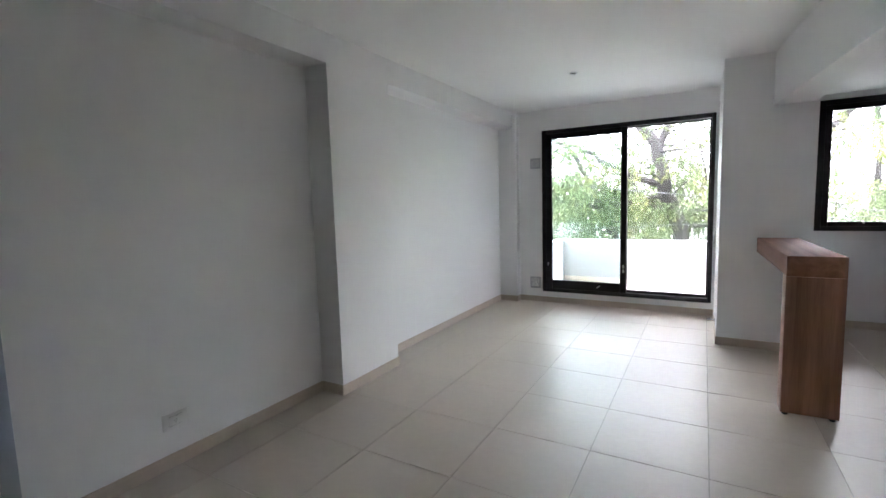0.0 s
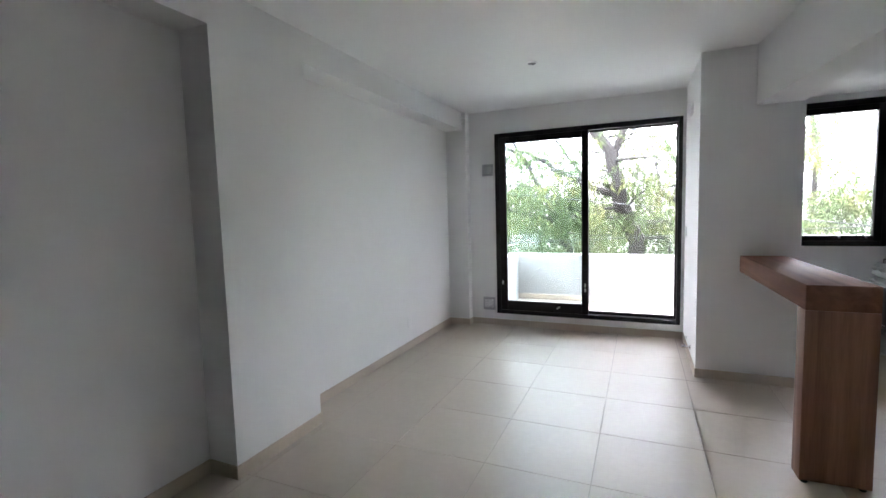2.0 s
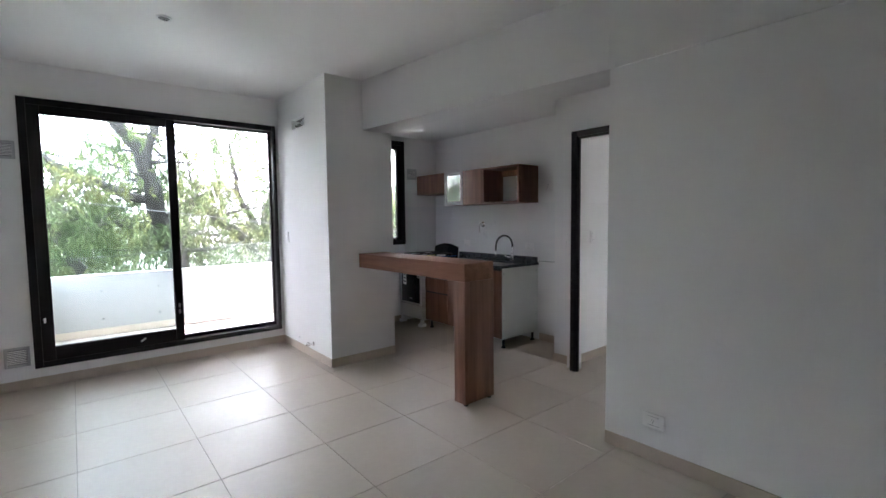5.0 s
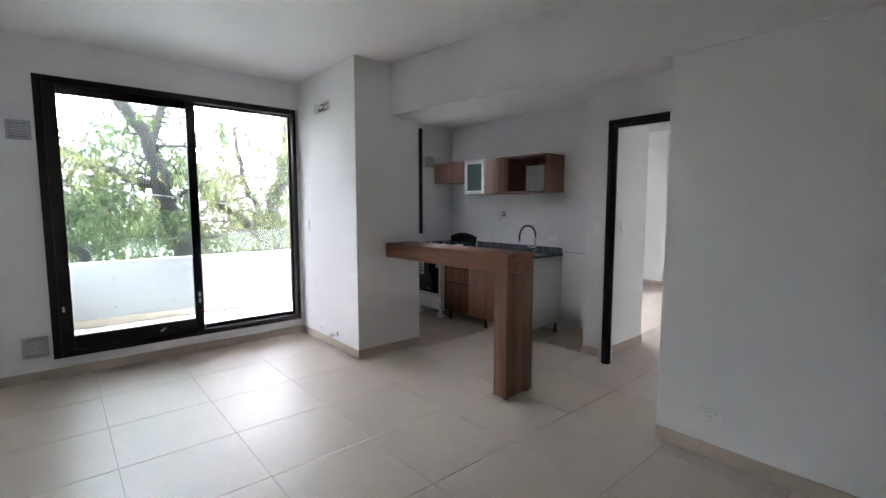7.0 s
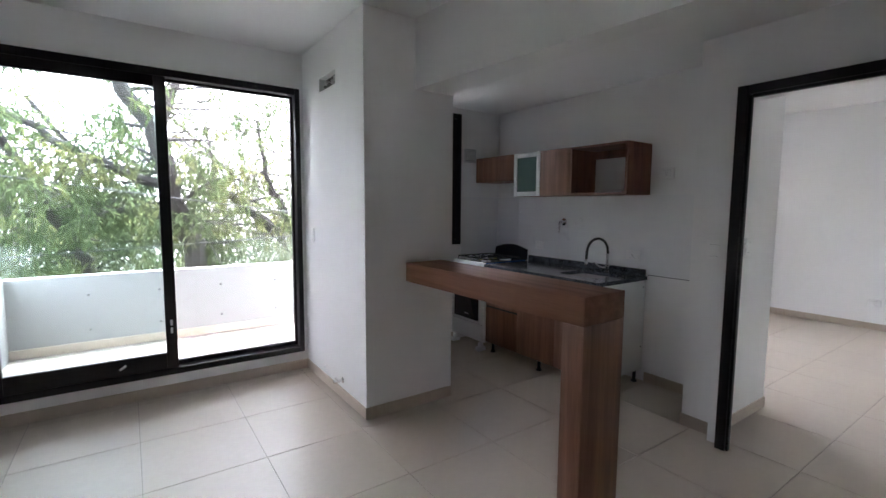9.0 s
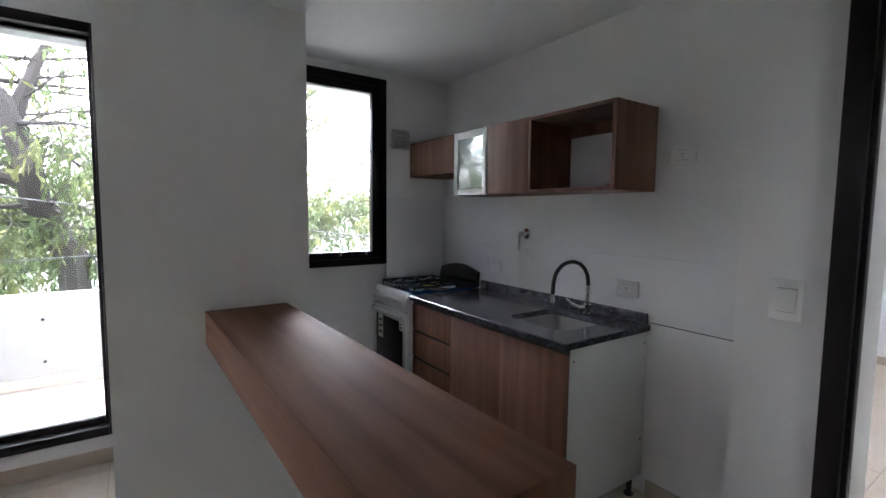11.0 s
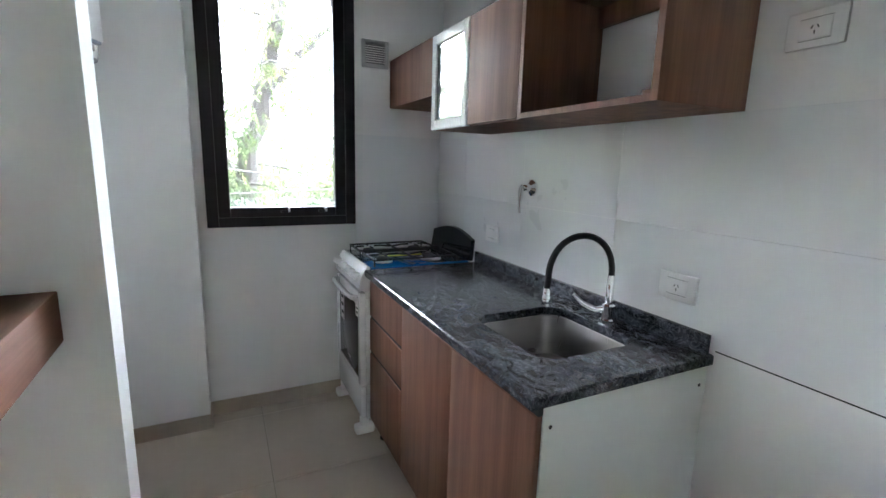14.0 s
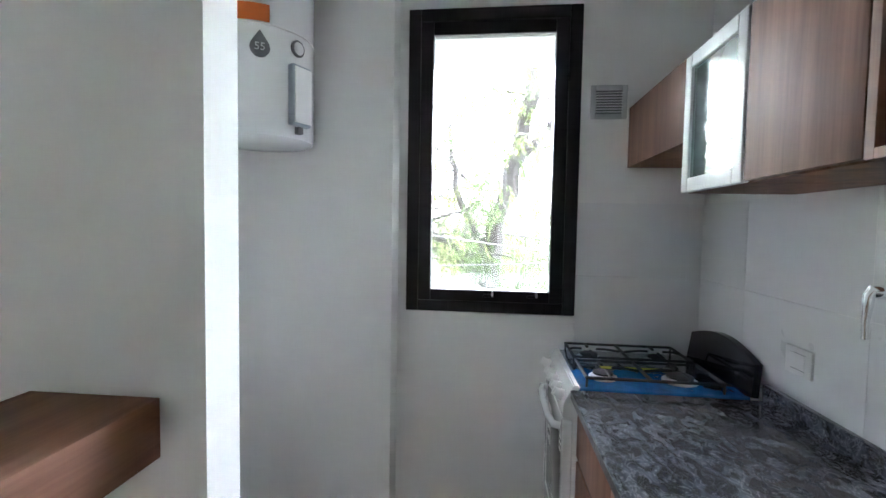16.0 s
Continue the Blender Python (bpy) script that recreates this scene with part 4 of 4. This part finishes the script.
# ---- sockets, switches, grilles and small fixtures ----
def plate(name, centre, normal, w, h, label, category, slots=True, group=""):
    """A white wall plate with raised middle; normal is the way that it faces: -x, +x, -y."""
    turn = {"-y": 0, "+x": 90, "-x": -90}[normal]
    root = new(name)
    tagged(root, label, category, group)
    root.matrix_world = pose(*centre, 0, 0, turn)
    for part, b, mat, bev in (("plate", (-w / 2, w / 2, -0.009, 0.0, -h / 2, h / 2), PLASTIC, 0.003), ("module", (-w * 0.27, w * 0.27, -0.012, -0.0085, -h * 0.27, h * 0.27), PLASTIC, 0.0015)):
        ob = box(part, *b, mat, None, bev)
        ob.parent = root
    if slots:
        for dx, a in ((-0.006, 30), (0.006, -30), (0.0, 90)):
            bm = bmesh.new()
            add_box(bm, -0.0012, 0.0012, -0.0126, -0.0118, -0.004, 0.004)
            dz = -0.008 if a == 90 else 0.004
            bmesh.ops.transform(bm, matrix=Matrix.Translation((dx, 0, dz)) @ Matrix.Rotation(radians(0 if a == 90 else a), 4, "Y"), verts=bm.verts)
            ob = from_bm("slot", bm, DARK_SLOT)
            ob.parent = root
    for dz in (-h * 0.29, h * 0.29):
        ob = box("seam_line", -w * 0.27, w * 0.27, -0.0096, -0.0088, dz - 0.0004, dz + 0.0004, DARK_SLOT, None, 0)
        ob.parent = root
    return root


plate("light_switch", (KX - 0.008, 5.83, 1.062), "-x", 0.115, 0.082, "white one-button switch plate on the kitchen tiles", "switch", False)
plate("power_socket", (KX - 0.008, 4.775, 1.055), "-x", 0.125, 0.083, "white power socket on the kitchen tiles", "socket", group="kitchen sockets")
plate("power_socket", (KX, 4.522, 1.724), "-x", 0.12, 0.082, "white power socket high on the kitchen wall", "socket", group="kitchen sockets")
plate("light_switch", (DOOR_X, 3.917, 1.19), "-x", 0.095, 0.125, "white light switch beside the doorway", "switch", False)
plate("power_socket", (RIGHT, 2.583, 0.236), "-x", 0.125, 0.085, "white power socket low on the wall", "socket")
plate("power_socket", (LEFT, 1.585, 0.27), "+x", 0.14, 0.092, "white power socket low on the wall", "socket")
plate("power_socket", (LEFT, 5.25, 0.29), "+x", 0.085, 0.115, "white power socket low on the wall", "socket")
plate("light_switch", (0.304, 6.32, 1.205), "-x", 0.075, 0.115, "white light switch near the balcony door", "switch", False)
plate("power_socket", (FAR_X, 4.0, 0.32), "-x", 0.125, 0.085, "white power socket on the bedroom wall", "socket")
plate("light_switch", (2.35, 3.86, 1.2), "-y", 0.085, 0.115, "white light switch in the passage", "switch", False)


def grille(x0, x1, y, z0, z1):
    """A square aluminium air grille with tilted slats."""
    root = thing("air_grille", ((x0 + x1) / 2, y, z0), "small aluminium air grille with horizontal slats", "vent", "air grilles")
    bm = bmesh.new()
    frame_ring(bm, x0, x1, y - 0.012, y - 0.001, z0, z1, (0.022, 0.022, 0.022, 0.022), 0.003)
    from_bm("frame", bm, GRILLE_GREY, root, True)
    # dark grey sheet stands in for the shade behind the slats
    box("shadow_box", x0 + 0.02, x1 - 0.02, y - 0.0035, y - 0.0015, z0 + 0.02, z1 - 0.02, GREY_BADGE, root, 0)
    count = 8
    for k in range(count):
        z = z0 + 0.026 + (z1 - z0 - 0.052) * (k + 0.5) / count
        m = Matrix.Translation(((x0 + x1) / 2, y - 0.008, z)) @ Matrix.Rotation(radians(35), 4, "X")
        box("slat", -(x1 - x0) / 2 + 0.02, (x1 - x0) / 2 - 0.02, -0.005, 0.005, -0.0008, 0.0008, PLASTIC, root, 0, turn=m)
    return root


grille(-1.995, -1.85, FRONT, 1.915, 2.062)
grille(-2.01, -1.85, FRONT, 0.195, 0.362)
grille(2.03, 2.185, KY, 1.925, 2.072)

slot = thing("pipe_slot_lining", (0.36, 5.95, 2.33), "rough mortar and capped pipe ends inside the wall slot", "pipe slot")
bm = bmesh.new()
add_box(bm, 0.358, 0.3695, 5.781, 6.109, 2.331, 2.429)
from_bm("mortar", bm, MORTAR, slot)
rng = random.Random(5)
for k in range(9):
    y = 5.80 + 0.035 * k
    turned("mortar_lump", [(0.006, 0), (0.016, -0.008), (0.012, -0.02 - 0.012 * rng.random()), (0.004, -0.03)], (0.358, y, 2.36 + 0.045 * rng.random()), MORTAR, slot, "x", 7)
for y, z in ((5.85, 2.385), (5.90, 2.37), (6.02, 2.385)):
    turned("pipe_end", [(0.018, 0), (0.018, -0.035), (0.012, -0.036)], (0.357, y, z), ALU if y < 6 else PLASTIC, slot, "x", 14)

stub = thing("gas_tap", (0.304, 5.71, 0.14), "small chrome gas tap stub low on the pier", "tap")
turned("rose", [(0.022, 0), (0.022, -0.004), (0.01, -0.01), (0.01, -0.05)], (0.303, 5.71, 0.145), CHROME, stub, "x", 18)
turned("cap", [(0.015, -0.05), (0.015, -0.075), (0.01, -0.078)], (0.303, 5.71, 0.145), CHROME, stub, "x", 8)
box("lever", 0.25, 0.262, 5.70, 5.755, 0.155, 0.163, CHROME, stub, 0.003)
cap = thing("cover_disc", (0.304, 6.075, 0.14), "small round grey cover disc low on the pier", "cover")
turned("disc", [(0.014, 0), (0.014, -0.006), (0.008, -0.012)], (0.303, 6.075, 0.14), ALU, cap, "x", 16)

lamp = thing("ceiling_box", (-0.99, 4.90, CEIL_Z), "empty round ceiling lamp box with grey rim", "ceiling box")
turned("rim", [(0.045, 0.0), (0.045, -0.006), (0.036, -0.007), (0.034, -0.002)], (-0.99, 4.90, CEIL_Z), ALU, lamp)
turned("recess", [(0.033, -0.0005), (0.033, -0.0035), (0.01, -0.003)], (-0.99, 4.90, CEIL_Z), GREY_BADGE, lamp)
tube("wire", [(-0.99, 4.90, CEIL_Z - 0.003), (-0.985, 4.91, CEIL_Z - 0.015), (-0.97, 4.905, CEIL_Z - 0.012)], 0.002, DARK_SLOT, lamp, 6)


# ---- wall tiles, then floor tiles ----
def tile_mesh(name, sx, sy, sz, bev, mat):
    """A tile lying at its middle, its top at z = 0."""
    bm = bmesh.new()
    bot = [bm.verts.new((x * sx / 2, y * sy / 2, -sz)) for x, y in ((-1, -1), (1, -1), (1, 1), (-1, 1))]
    mid = [bm.verts.new((x * sx / 2, y * sy / 2, -bev)) for x, y in ((-1, -1), (1, -1), (1, 1), (-1, 1))]
    up = [bm.verts.new((x * (sx / 2 - bev), y * (sy / 2 - bev), 0)) for x, y in ((-1, -1), (1, -1), (1, 1), (-1, 1))]
    for a, b in ((bot, mid), (mid, up)):
        for k in range(4):
            bm.faces.new((a[k], a[(k + 1) % 4], b[(k + 1) % 4], b[k]))
    bm.faces.new(up)
    bm.faces.new(bot[::-1])
    bmesh.ops.recalc_face_normals(bm, faces=bm.faces)
    me = bpy.data.meshes.new(name)
    bm.to_mesh(me)
    bm.free()
    me.materials.append(mat)
    return me


meshes = {}


def tile(parent, name, m, sx, sy, sz, bev, mat):
    key = (name, round(sx, 3), round(sy, 3))
    if key not in meshes:
        meshes[key] = tile_mesh(name, sx, sy, sz, bev, mat)
    ob = attach(new(name, meshes[key]), parent)
    ob.matrix_world = m
    return ob


kitchen_wall = bpy.data.objects["wall_kitchen"]
facade = bpy.data.objects["wall_front"]
ROWS_Z = ((0.903, 1.2288), (1.2297, 1.555))
stops = [4.062, 5.045, 5.595, 6.145, 6.496]
for z0, z1 in ROWS_Z:
    for a, b in zip(stops, stops[1:]):
        tile(kitchen_wall, "wall_tile", pose(KX - 0.008, (a + b) / 2, (z0 + z1) / 2, 0, -90, 0), z1 - z0, b - a - 0.0009, 0.0075, 0.0005, WALL_TILE)
    tile(facade, "wall_tile", pose((1.99 + 2.521) / 2, KY - 0.008, (z0 + z1) / 2, 90, 0, 0), 2.521 - 1.99, z1 - z0, 0.0075, 0.0005, WALL_TILE)

white_joint = material("white_joint_filler", (0.88, 0.88, 0.87), 0.6, spots=0.03, bump=0.0)
for y0, y1, z0, z1 in ((5.046, 5.70, 1.2283, 1.2302), (5.594, 5.596, 1.2305, 1.55), (5.044, 5.046, 1.2305, 1.55)):
    box("joint_filler", KX - 0.0085, KX - 0.006, y0, y1, z0, z1, white_joint, kitchen_wall, 0)
# near-black strip paints the shadow in the open joint below the tiles
box("joint_shadow", KX - 0.006, KX - 0.0005, 4.066, 4.64, 0.8985, 0.9025, DARK_SLOT, kitchen_wall, 0)
G = 0.0036
rooms = ((LEFT, RIGHT, BACK, LOBBY_Y), (LEFT, KX, LOBBY_Y, FRONT), (KX, FAR_X, BED_Y0, FRONT), (RIGHT + 0.12, KX, 2.7, LOBBY_Y))
xs = [-0.972 + 0.6 * k for k in range(-3, 13)]
ys = [3.40 + 0.6 * k for k in range(-9, 6)]
for x0 in xs:
    for y0 in ys:
        a0, a1, b0, b1 = max(x0, LEFT), min(x0 + 0.6, FAR_X), max(y0, BACK), min(y0 + 0.6, FRONT)
        if a1 - a0 < 0.02 or b1 - b0 < 0.02:
            continue
        if not any(a0 < r[1] - 0.01 and a1 > r[0] + 0.01 and b0 < r[3] - 0.01 and b1 > r[2] + 0.01 for r in rooms):
            continue
        tile(floor, "floor_tile", pose((a0 + a1) / 2, (b0 + b1) / 2, 0), a1 - a0 - G, b1 - b0 - G, 0.0028, 0.0008, FLOOR_TILE)
